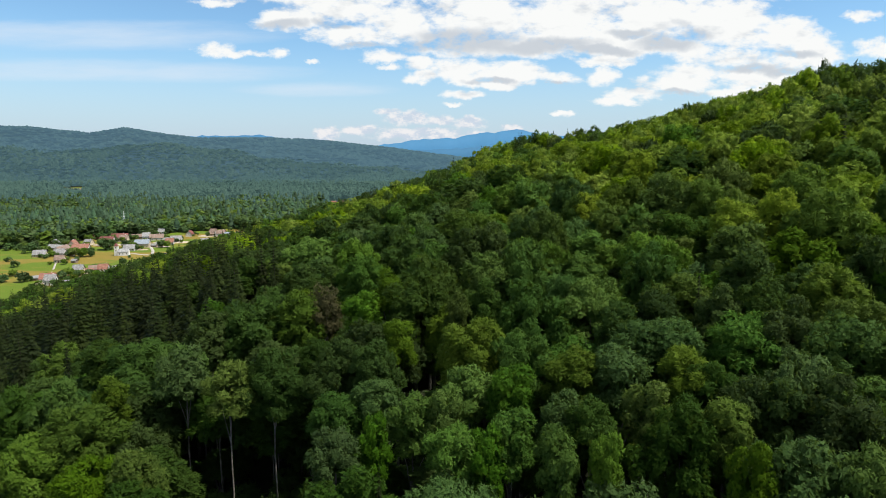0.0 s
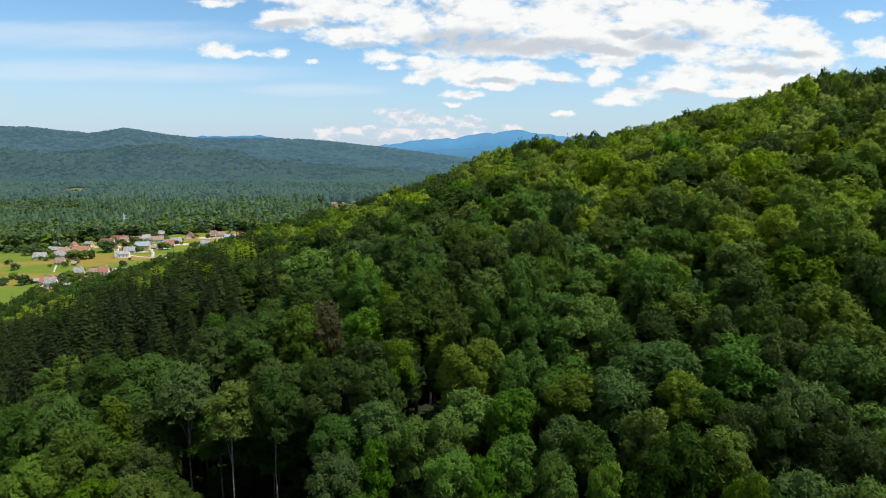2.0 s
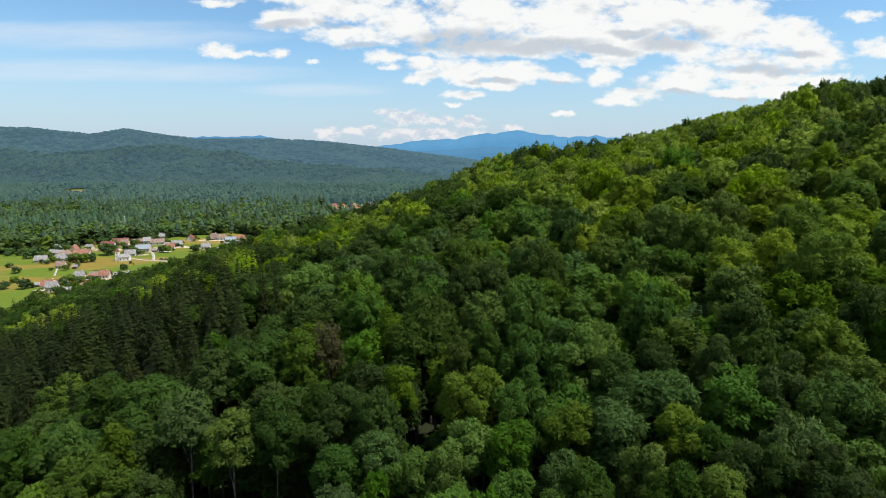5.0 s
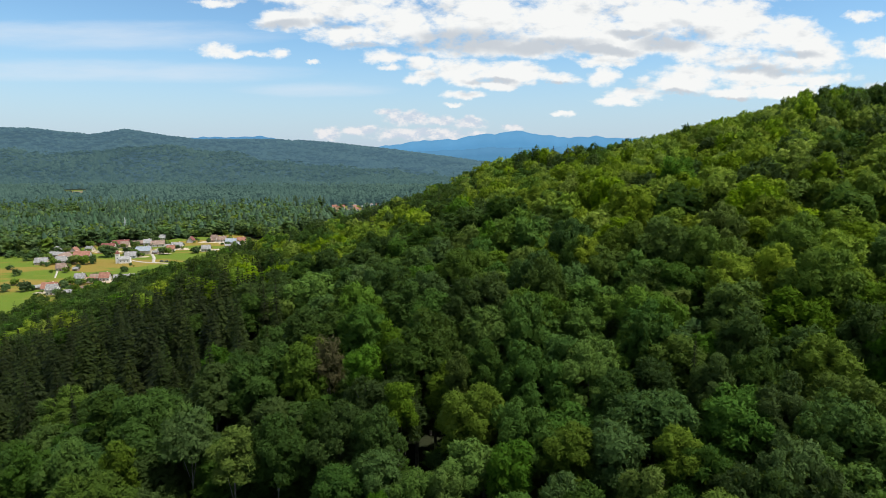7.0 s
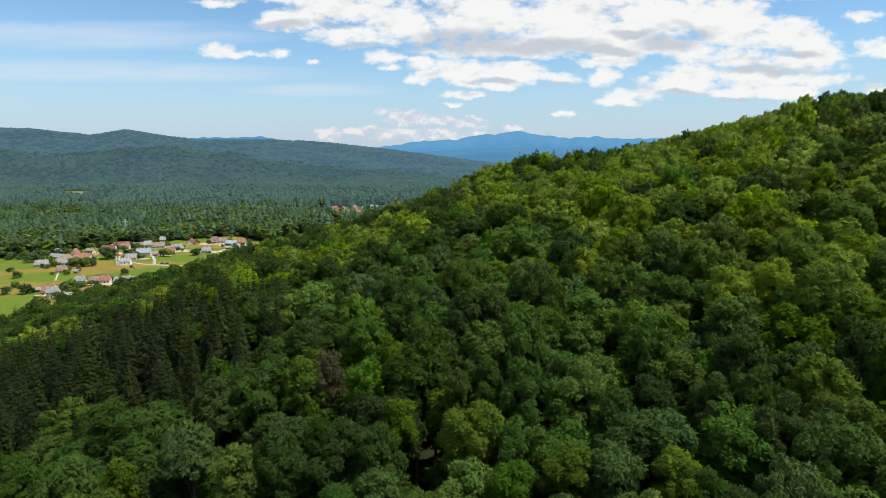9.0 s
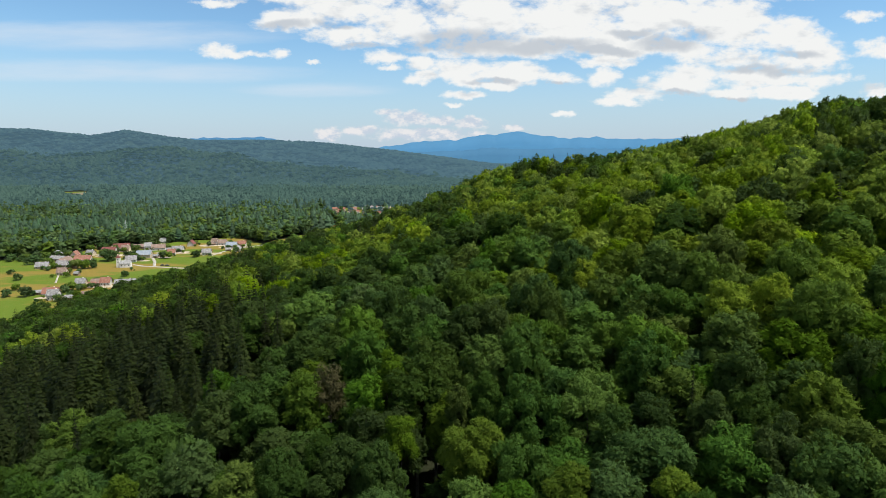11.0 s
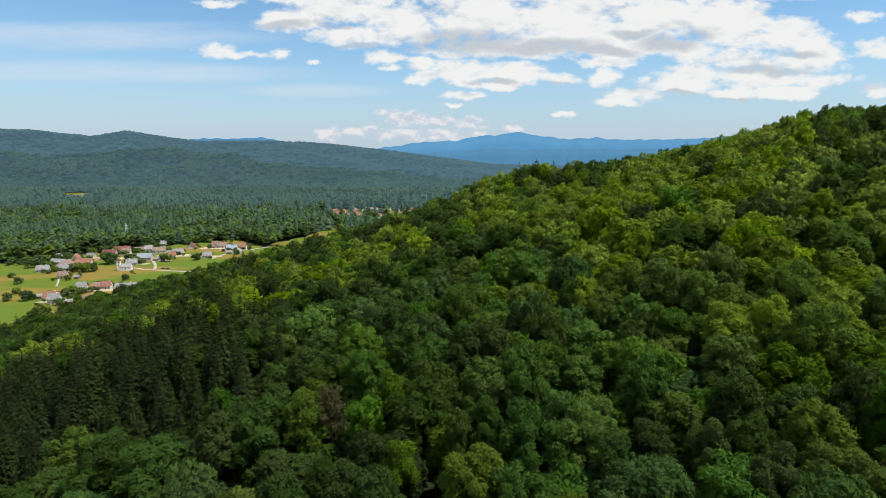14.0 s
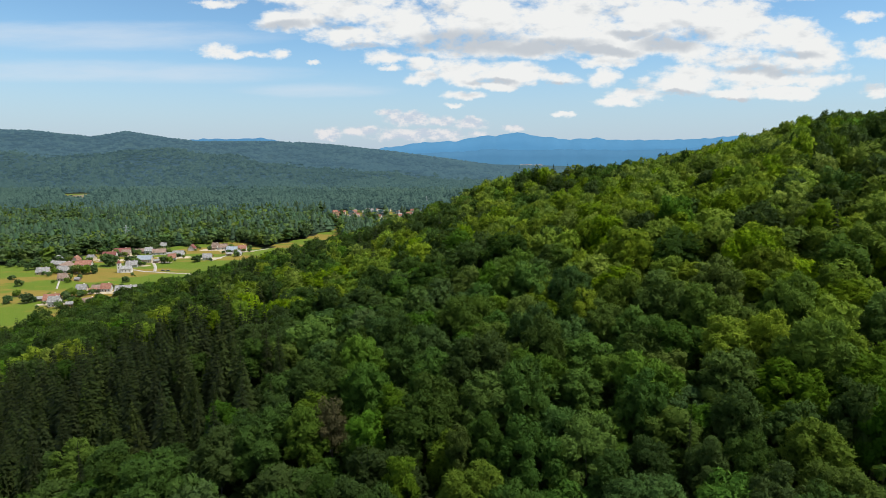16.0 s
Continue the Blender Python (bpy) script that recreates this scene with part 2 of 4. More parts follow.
# ---- the lie of the land ----
# The hill is the lowest of five slopes, rounded where they meet; its crowns stand about 21 m over it.
SLOPES = [(121.52, 25.22, -25.56), (88.48, 35.80, -4.50), (104.47, 20.18, 22.40), (99.45, 22.00, 23.43), (100.32, 47.18, 9.69)]
SWELLS = [(11.84, 0.34, 1.50, 0.15), (22.97, -0.05, 1.89, 14.4)]


def crowns_at(x, y):
    """Height of the closed canopy."""
    x, y = np.clip(np.asarray(x, float), -1170, 390) / 130, (np.clip(np.asarray(y, float), -200, 1800) - 156) / 130
    h = np.stack([a + b * x + c * y for a, b, c in SLOPES])
    low = h.min(0)
    h = low - 6.5 * np.log(np.exp(-(h - low) / 6.5).sum(0))
    for size, cx, cy, wide in SWELLS:
        h = h + size * np.exp(-((x - cx) ** 2 + (y - cy) ** 2) / wide)
    top = np.maximum(h, 20.8)
    return top + 5.2 * np.log(np.exp((h - top) / 5.2) + np.exp((20.8 - top) / 5.2)) - 0.01


def step(x, lo, hi):
    f = np.clip((np.asarray(x, float) - lo) / (hi - lo), 0, 1)
    return f * f * (3 - 2 * f)


def ripple(x, y, seed, wave):
    """Soft random relief between -1 and 1 from a few crossing waves."""
    r = np.random.RandomState(seed)
    total = 0
    for k in range(9):
        a, p = r.uniform(0, 2 * np.pi), r.uniform(0, 2 * np.pi)
        w = wave * r.uniform(0.5, 1.6)
        total = total + np.sin((x * np.cos(a) + y * np.sin(a)) * 2 * np.pi / w + p)
    return total / 5.0


RANGE_X = [-6000, -2923, -2662, -2290, -2066, -1805, -1618, -1134, -835, -388, -90, 320, 1500]
RANGE_Z = [290, 278, 266, 226, 264, 224, 198, 200, 188, 142, 104, 50, 20]


def ground_at(x, y):
    x, y = np.asarray(x, float), np.asarray(y, float)
    hill = 0.95 * (crowns_at(x, y) - 20.8)
    hill = hill * (1 - step(np.hypot(x, y), 1500, 2200))
    return hill + 0.8 * ripple(x, y, 3, 200) * step(y, 330, 540) * (1 - step(y, 1500, 2000))


def hills_at(x, y):
    """The wooded range across the valley, with a lower spur before it."""
    crest = np.interp(x * 3900 / np.maximum(y, 900), RANGE_X, RANGE_Z)
    rise = step(y, 2150, 3900)
    rough = ripple(x, y, 5, 620) + 0.5 * ripple(x, y, 6, 260)
    far = (crest + 12) * (rise + 0.17 * rough * rise * (1 - rise) * 4) - 14
    spur = 88 * np.exp(-((y - 2650 - 0.06 * x) / 270) ** 2) * step(-x, 150, 1100) * (1 + 0.22 * ripple(x, y, 8, 700))
    return far + spur


def floor_at(x, y):
    """Whatever is higher: the ground or the wooded range."""
    return np.maximum(ground_at(x, y), np.where(y > 2000, hills_at(x, y), -50))


def sheet(name, xs, ys, height, material, skip=None):
    """A grid of quads over the plan."""
    gx, gy = np.meshgrid(xs, ys)
    verts = np.stack([gx, gy, height(gx, gy)], -1).reshape(-1, 3)
    n, m = len(xs), len(ys)
    i = (np.arange(m - 1)[:, None] * n + np.arange(n - 1)[None]).ravel()
    quads = np.stack([i, i + 1, i + 1 + n, i + n], -1)
    return quad_object(name, verts, quads, material)


def quad_object(name, verts, quads, material, tint=None, smooth=False, lobe=None):
    me = bpy.data.meshes.new(name)
    me.vertices.add(len(verts))
    me.vertices.foreach_set("co", np.ascontiguousarray(verts, np.float32).ravel())
    sides = quads.shape[1]
    me.loops.add(len(quads) * sides)
    me.loops.foreach_set("vertex_index", np.ascontiguousarray(quads, np.int32).ravel())
    me.polygons.add(len(quads))
    me.polygons.foreach_set("loop_start", np.arange(len(quads), dtype=np.int32) * sides)
    if smooth:
        me.polygons.foreach_set("use_smooth", np.ones(len(quads), bool))
    if tint is not None:
        layer = me.attributes.new("tint", "FLOAT", "FACE")
        layer.data.foreach_set("value", np.ascontiguousarray(tint, np.float32))
    if lobe is not None:
        layer = me.attributes.new("lobe_normal", "FLOAT_VECTOR", "POINT")
        layer.data.foreach_set("vector", np.ascontiguousarray(lobe, np.float32).ravel())
    me.update()
    me.materials.append(material)
    return new(name, me)


def graded(lo, hi, dense_lo, dense_hi, fine, growth=1.12):
    """Grid lines: even inside the dense stretch, ever wider outside."""
    core = list(np.arange(dense_lo, dense_hi + fine / 2, fine))
    gap = fine
    while core[-1] < hi:
        gap = min(gap * growth, 90)
        core.append(min(core[-1] + gap, hi))
    gap = fine
    while core[0] > lo:
        gap = min(gap * growth, 90)
        core.insert(0, max(core[0] - gap, lo))
    return np.array(core)


def land_material():
    """Forest floor under the woods, mown and dry meadow in the valley."""
    mat, g, bsdf = surface("meadow_and_forest_floor", 0.95, 0.15)
    pos = g.add("ShaderNodeTexCoord").outputs["Object"]
    # near-black floor: the shade under the trees is put into its colour
    shaded_soil = g.mix(g.noise(pos, 0.6, 5.0, 0.65), (0.010, 0.015, 0.006), (0.024, 0.027, 0.012))
    meadow_f = g.math("ADD", g.ramp(g.noise(g.vec("MULTIPLY", pos, (0.7, 1.6, 1.0)), 0.013, 4.0, 0.6), 0.45, 0.57), g.math("MULTIPLY_ADD", g.noise(pos, 0.2, 4.0, 0.6), 0.6, -0.3), clamp=True)
    meadow = g.mix(meadow_f, (0.084, 0.128, 0.011), (0.178, 0.132, 0.026))
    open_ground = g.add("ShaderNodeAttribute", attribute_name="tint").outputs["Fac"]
    g.put(bsdf.inputs["Base Color"], g.mix(g.ramp(open_ground, 0.3, 0.7), shaded_soil, meadow))
    node = g.add("ShaderNodeBump")
    node.inputs["Strength"].default_value = 0.8
    node.inputs["Distance"].default_value = 0.25
    g.put(node.inputs["Height"], g.noise(pos, 1.2, 4.0, 0.6))
    g.tree.links.new(node.outputs[0], bsdf.inputs["Normal"])
    return mat


def hills_material(name, haze_glow, depth, air=(0.050, 0.086, 0.110)):
    """Closed woods; kilometres of summer air are painted in as bluish base colour and emission."""
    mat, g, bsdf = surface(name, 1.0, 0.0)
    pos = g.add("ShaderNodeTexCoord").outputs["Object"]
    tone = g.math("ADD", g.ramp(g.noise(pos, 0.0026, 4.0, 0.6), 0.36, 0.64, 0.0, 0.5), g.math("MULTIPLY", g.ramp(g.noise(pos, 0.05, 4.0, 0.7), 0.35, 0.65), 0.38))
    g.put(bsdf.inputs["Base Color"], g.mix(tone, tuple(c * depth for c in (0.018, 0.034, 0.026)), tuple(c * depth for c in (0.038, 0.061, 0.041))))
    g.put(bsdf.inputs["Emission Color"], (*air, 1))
    bsdf.inputs["Emission Strength"].default_value = haze_glow
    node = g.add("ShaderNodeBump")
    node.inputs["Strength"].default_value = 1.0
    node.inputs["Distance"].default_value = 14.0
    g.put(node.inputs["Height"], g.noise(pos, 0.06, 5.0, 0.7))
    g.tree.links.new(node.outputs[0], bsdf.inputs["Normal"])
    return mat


def open_at(x, y):
    """1 on the meadows round the villages, 0 under trees."""
    x, y = np.asarray(x, float), np.asarray(y, float)
    u = x / np.maximum(y, 1)
    back = np.interp(u, [-2.0, -0.75, -0.69, -0.55, -0.42, -0.36, -0.32, -0.295, -0.27, -0.10], [690, 690, 705, 800, 855, 880, 840, 780, 600, 500])
    meadow = (y > 390) & (y < back + 14 * ripple(x, y, 21, 120)) & (u < -0.12) & (crowns_at(x, y) < 23)
    glade = (y > 470) & (y < np.interp(u, [-0.33, -0.297, -0.246, -0.20, -0.183], [800, 835, 905, 1005, 1060]) + 26 * ripple(x, y, 33, 60)) & (u > -0.33) & (u < -0.178)
    town = ((u + 0.115) / 0.10) ** 2 + ((y - 1215) / 165) ** 2 < 1
    cut = (((u + 0.373) / 0.006) ** 2 + ((y - 1090) / 75) ** 2 < 1) | (((u + 0.622) / 0.030) ** 2 + ((y - 1770) / 230) ** 2 < 1 + 0.4 * ripple(x, y, 37, 90))
    return (meadow | glade | town | cut).astype(float)


xs = graded(-4800, 4800, -540, 390, 8.0)
ys = graded(-2600, 4950, -80, 1400, 8.0)
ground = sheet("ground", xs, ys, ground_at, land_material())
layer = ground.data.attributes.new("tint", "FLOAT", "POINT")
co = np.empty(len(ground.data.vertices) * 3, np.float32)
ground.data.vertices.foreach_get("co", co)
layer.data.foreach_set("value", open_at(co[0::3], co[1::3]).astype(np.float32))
tagged(ground, "rolling ground of dry meadow and dark forest floor", "ground", kind="structure")
# base at half depth: shadow between the trees goes into the slope's colour
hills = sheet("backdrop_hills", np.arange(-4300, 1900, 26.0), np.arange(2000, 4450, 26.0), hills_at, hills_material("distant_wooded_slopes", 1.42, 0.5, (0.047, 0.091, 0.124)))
# woods further off get a stronger emission for their haze
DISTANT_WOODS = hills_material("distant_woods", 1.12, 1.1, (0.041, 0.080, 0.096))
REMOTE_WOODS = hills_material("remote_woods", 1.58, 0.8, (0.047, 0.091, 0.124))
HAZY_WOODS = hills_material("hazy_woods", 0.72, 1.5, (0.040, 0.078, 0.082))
tagged(hills, "long wooded hills across the valley in bluish summer haze", "hills", kind="structure")


def far_range(name, depth, bearings, rises, colour, seed, label):
    """A mountain chain on the horizon in painted blue haze, with a front slope and a back."""
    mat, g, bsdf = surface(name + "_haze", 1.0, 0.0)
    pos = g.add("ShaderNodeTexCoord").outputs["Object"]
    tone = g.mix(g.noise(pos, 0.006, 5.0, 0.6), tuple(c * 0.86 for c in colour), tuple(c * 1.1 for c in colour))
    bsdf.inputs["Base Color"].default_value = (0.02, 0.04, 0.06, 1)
    # the blue of the air is an emission of the slope itself
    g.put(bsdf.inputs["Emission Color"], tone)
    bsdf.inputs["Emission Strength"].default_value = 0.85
    u = np.linspace(bearings[0], bearings[-1], 260)
    x = u * depth
    top = np.interp(u, bearings, rises) * depth + 131 + 6 * ripple(x, x * 0, seed, 240) + 4 * ripple(x, x * 0, seed + 1, 70)
    rows = []
    for f, dy in ((0.0, -420), (0.35, -260), (0.7, -120), (1.0, 0), (0.2, 90)):
        rows.append(np.stack([x, np.full_like(x, depth + dy * 0.25), -30 + (top + 30) * f + (3 * ripple(x, x + dy, seed + 2, 150) if 0 < f < 1 else 0)], -1))
    verts = np.concatenate(rows)
    n = len(u)
    i = (np.arange(len(rows) - 1)[:, None] * n + np.arange(n - 1)[None]).ravel()
    ob = quad_object(name, verts, np.stack([i, i + 1, i + 1 + n, i + n], -1), mat, smooth=True)
    return tagged(ob, label, "mountains", kind="structure")


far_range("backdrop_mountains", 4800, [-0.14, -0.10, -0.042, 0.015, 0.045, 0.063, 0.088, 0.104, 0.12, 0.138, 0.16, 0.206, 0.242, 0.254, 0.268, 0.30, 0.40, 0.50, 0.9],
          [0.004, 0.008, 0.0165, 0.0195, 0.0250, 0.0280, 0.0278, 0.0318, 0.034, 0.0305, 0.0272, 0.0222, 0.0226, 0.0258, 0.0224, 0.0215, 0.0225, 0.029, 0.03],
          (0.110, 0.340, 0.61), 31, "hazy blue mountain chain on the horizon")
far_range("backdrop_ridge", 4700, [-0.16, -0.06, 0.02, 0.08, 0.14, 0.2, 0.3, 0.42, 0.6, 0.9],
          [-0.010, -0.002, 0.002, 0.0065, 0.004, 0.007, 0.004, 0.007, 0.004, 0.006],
          (0.085, 0.260, 0.46), 41, "foothills below the mountains in darker blue painted haze")
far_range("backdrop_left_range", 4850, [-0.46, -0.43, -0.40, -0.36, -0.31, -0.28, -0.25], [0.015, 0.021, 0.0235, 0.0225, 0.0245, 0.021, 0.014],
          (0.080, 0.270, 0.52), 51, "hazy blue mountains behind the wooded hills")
# ---- trees ----
def tube(points, radii, sides=6):
    """Quads of a tapered round limb along points."""
    points = [Vector(p) for p in points]
    verts, quads = [], []
    for k, (p, r) in enumerate(zip(points, radii)):
        way = (points[min(k + 1, len(points) - 1)] - points[max(k - 1, 0)]).normalized()
        side = way.orthogonal().normalized()
        other = way.cross(side)
        for s in range(sides):
            a = 2 * math.pi * s / sides
            verts.append(p + side * (math.cos(a) * r) + other * (math.sin(a) * r))
    for k in range(len(points) - 1):
        for s in range(sides):
            t = (s + 1) % sides
            quads.append((k * sides + s, k * sides + t, (k + 1) * sides + t, (k + 1) * sides + s))
    return np.array([tuple(v) for v in verts]), np.array(quads)


def stack(pieces):
    verts, quads, base = [], [], 0
    for v, q in pieces:
        verts.append(v)
        quads.append(q + base)
        base += len(v)
    return np.concatenate(verts), np.concatenate(quads)


def unit(v):
    return v / np.maximum(np.linalg.norm(v, axis=-1, keepdims=True), 1e-6)


def chips(centre, normal, along, length, width, droop, skew=0.0):
    """The same as single three-cornered sprays, broad at the stem."""
    along = unit(along - normal * (along * normal).sum(-1, keepdims=True))
    side = np.cross(normal, along)
    length, width, droop = length[:, None], width[:, None], droop[:, None]
    base = centre - along * length * 0.42
    tip = centre + along * length * 0.58 - normal * length * droop
    verts = np.stack([base - side * width * 0.5, base + side * width * 0.5, tip], 1).reshape(-1, 3)
    return verts, np.arange(len(verts)).reshape(-1, 3)


def leafy_crown(r, count, leaf, radius=3.9, mid=14.2, tall=5.0, lobes=24, ragged=0.3, layered=0.45, lowest=-0.55):
    """A broadleaf crown: a dome of rounded lobes, each covered with leaf sprays that point out and up. Gives corners, faces and the lobes' normals."""
    k = np.arange(lobes)
    up = lowest + (0.97 - lowest) * (k + 0.5) / lobes + r.uniform(-0.08, 0.08, lobes)
    up = np.clip(up, -0.9, 1.0)
    a = k * 2.39996 + r.uniform(-0.35, 0.35, lobes)
    bulge = 1 + 0.16 * np.sin(2 * a + r.uniform(0, 6.28)) + 0.09 * np.sin(3 * a + r.uniform(0, 6.28))
    flat = np.sqrt(1 - up ** 2) * bulge
    way_to = np.stack([np.cos(a) * flat, np.sin(a) * flat, up], -1)
    half = np.array([radius, radius, tall])
    size = radius * r.uniform(0.7, 1.4, lobes) * 1.45 / math.sqrt(lobes)
    spot = np.array([0, 0, mid]) + way_to * (half - size.mean() * 0.75) * r.uniform(0.74, 1.14, lobes)[:, None]
    many = int(count * 2.6)
    pick = r.choice(lobes, many, p=size ** 2 / (size ** 2).sum())
    way = unit(unit(r.normal(size=(many, 3))) + 0.55 * unit(way_to)[pick])
    way[:, 2] = np.where(way[:, 2] < -0.45, -way[:, 2], way[:, 2])
    shell = size[pick] * (1 - ragged + ragged * 1.7 * r.uniform(0, 1, many))
    place = spot[pick] + way * shell[:, None] * np.array([1, 1, 0.9])
    gap = np.linalg.norm(place[:, None] - spot[None], axis=-1) / size[None]
    gap[np.arange(many), pick] = 9
    keep = np.flatnonzero(gap.min(1) > 0.82)[:count]
    place, way, pick = place[keep], way[keep], pick[keep]
    n = len(keep)
    out = unit((place - np.array([0, 0, mid])) / half)
    normal = unit(way * (1 - layered) + np.array([0, 0, 1.0]) * layered + 0.5 * r.normal(size=(n, 3)))
    along = unit(way * 0.7 + out * np.array([0.6, 0.6, 0.2]) + np.array([0, 0, 0.5]) + 0.42 * r.normal(size=(n, 3)))
    length = leaf * r.uniform(0.55, 1.5, n)
    soft = unit(0.75 * way + 0.4 * out + 0.3 * r.normal(size=(n, 3)))
    inner = r.uniform(size=n) < 0.09
    place[inner] = np.array([0, 0, mid]) + (place[inner] - np.array([0, 0, mid])) * 0.68
    length[inner] *= 2.4
    v, f = chips(place, normal, along, length, length * r.uniform(0.42, 0.78, n) * (1.0 if leaf < 0.8 else 1.45), r.uniform(-0.1, 0.22, n))
    return v, f, np.repeat(soft, 3, axis=0)


def leafy_limbs(r, height=19.0, fork=9.0, count=7, radius=3.0, thick=0.26):
    pieces = [tube([(0, 0, -1.2), (0.05, 0, 0.6), (0.1, -0.1, fork * 0.6), (-0.1, 0.1, fork), (0.15, 0, height * 0.78)],
                   [thick * 1.5, thick * 1.05, thick * 0.85, thick * 0.7, 0.05], 7)]
    for k in range(count):
        a = 2.4 * k + r.uniform(-0.4, 0.4)
        z = fork * 0.75 + (height * 0.62 - fork * 0.75) * k / count
        out = radius * r.uniform(0.6, 1.0)
        up = r.uniform(2.2, 4.6)
        pieces.append(tube([(0, 0, z), (math.cos(a) * out * 0.45, math.sin(a) * out * 0.45, z + up * 0.45),
                            (math.cos(a) * out, math.sin(a) * out, z + up)], [thick * 0.42, thick * 0.28, 0.03], 5))
    return stack(pieces)


def spruce_crown(r, tiers, per_tier, steps, height=22.0, low=2.5, radius=3.0):
    """A spire of drooping branches; each is a fan of needle sprays narrowing to its tip."""
    place, normal, along, length, width = [], [], [], [], []
    for k in range(tiers):
        f = max(0.0, (k + r.uniform(-0.3, 0.3)) / tiers)
        z = low + (height - low) * f
        reach = radius * (1 - f) ** 0.85 + 0.12
        count = max(4, int(per_tier * (1 - 0.5 * f)))
        for b in range(count):
            a = 2 * np.pi * (b + r.uniform(-0.35, 0.35)) / count + k * 1.7
            own = reach * r.uniform(0.7, 1.18)
            out = np.array([math.cos(a), math.sin(a), 0])
            side = np.array([-out[1], out[0], 0])
            for s in range(steps):
                g = 0.5 if steps == 1 else 0.35 + 0.55 * s / (steps - 1)
                swing = 0 if steps == 1 else (0.16 if s % 2 else -0.16) * own
                place.append(out * own * g + side * swing + np.array([0, 0, z - 0.42 * own * g ** 1.3]))
                normal.append(unit(np.array([out[0] * 0.5, out[1] * 0.5, 1.0]) + side * r.uniform(-0.6, 0.6) + 0.15 * r.normal(size=3)))
                along.append(out * 1.0 + side * (np.sign(swing) * 0.5) + np.array([0, 0, -0.42]) + 0.12 * r.normal(size=3))
                length.append(own * (1.15 if steps == 1 else 0.85 / steps ** 0.5) + 0.25)
                width.append(own * (0.62 if steps == 1 else 0.52 / steps ** 0.5) + 0.2)
    for turn in (0.0, 1.57):
        place.append(np.array([0, 0, height + 0.1]))
        normal.append(np.array([math.cos(turn), math.sin(turn), 0]))
        along.append(np.array([0, 0, 1.0]))
        length.append(1.0)
        width.append(0.35)
    droop = r.uniform(0.0, 0.2, len(place))
    place = np.array(place)
    v, f = chips(place, np.array(normal), np.array(along), np.array(length), np.array(width), droop)
    soft = unit(unit(place * np.array([1, 1, 0])) * 0.8 + np.array([0, 0, 0.8]) + 0.2 * r.normal(size=place.shape))
    return v, f, np.repeat(soft, 3, axis=0)


def far_spruce(r, tiers=6, sides=7, height=22.0, radius=3.0):
    """A spire of ragged skirts, for trees more than half a kilometre off."""
    verts, faces = [], []
    for k in range(tiers):
        f = k / tiers
        low, high = 1.5 + (height - 1.5) * f, min(height, 1.5 + (height - 1.5) * (f + 1.9 / tiers))
        base = len(verts)
        verts.append((r.uniform(-0.2, 0.2), r.uniform(-0.2, 0.2), high))
        for s in range(sides):
            a = 2 * math.pi * (s + 0.5 * (k % 2) + r.uniform(-0.25, 0.25)) / sides
            own = (radius * (1 - f) + 0.3) * r.uniform(0.72, 1.25)
            verts.append((math.cos(a) * own, math.sin(a) * own, low + r.uniform(-0.7, 0.7)))
        faces += [(base, base + 1 + s, base + 1 + (s + 1) % sides) for s in range(sides)]
    verts = np.array(verts)
    return verts, np.array(faces), unit(unit(verts * np.array([1, 1, 0])) * 0.8 + np.array([0, 0, 0.6]))


def spruce_trunk(height=22.0):
    return tube([(0, 0, -1.2), (0, 0, 1), (0, 0, height * 0.5), (0, 0, height * 0.96)], [0.34, 0.25, 0.16, 0.02], 7)


KINDS = {
    "beech": ("beech_tree", "tall beech with a dense dark green crown in the mixed wood", BARK),
    "maple": ("maple_tree", "broad maple with a bright green crown in the mixed wood", BARK),
    "ash": ("ash_tree", "ash with a bluish green feathery crown in the mixed wood", BARK),
    "lime": ("lime_tree", "lime tree with a yellowish green crown in the wood", BARK),
    "hornbeam": ("hornbeam_tree", "hornbeam with a light olive green crown in the mixed wood", BARK),
    "dry": ("withered_tree", "thin withered tree with brownish leaves among the beeches", BARK),
    "spruce": ("spruce_tree", "dark green spruce with drooping branches in the wood", DARK_BARK),
}


# radius, height of the middle and half height of slim, common and broad crowns
BUILDS = [(2.3, 15.6, 3.7), (3.6, 14.6, 4.7), (5.2, 13.6, 5.6)]


def shape_of(kind, seed, grade, high=False, build=1):
    """The crown of a kind, from fine (0) to far (3)."""
    r = np.random.RandomState(seed)
    if kind == "spruce":
        tiers, per, steps = ((44, 14, 5), (40, 12, 4), (26, 9, 3), (10, 5, 1), (34, 10, 4), (20, 8, 2))[grade]
        return spruce_crown(r, tiers, per, steps, radius=2.9 + 0.35 * (seed % 3))
    count, leaf = ((7200, 0.47), (3200, 0.68), (540, 1.0), (60, 3.0), (1400, 0.85), (380, 1.15))[grade]
    if kind == "dry":
        count = int(count * 0.5)
    radius, mid, tall = BUILDS[build]
    count, leaf = int(count * (0.55, 1.0, 1.5)[build]), leaf * (0.86, 1.0, 1.12)[build]
    return leafy_crown(r, count, leaf, radius=radius * r.uniform(0.95, 1.05), mid=mid + r.uniform(-0.4, 0.4), tall=tall, lobes=int((30, 26, 17, 8, 21, 14)[grade] * r.uniform(0.75, 1.2) * (0.6, 1.0, 1.5)[build] * {"ash": 1.25, "beech": 1.0}.get(kind, 0.9)),
                       ragged={"ash": 0.4, "dry": 0.8, "maple": 0.34}.get(kind, 0.28), layered={"beech": 0.5, "hornbeam": 0.5, "lime": 0.42}.get(kind, 0.32),
                       lowest=-0.3 if high else -0.6)


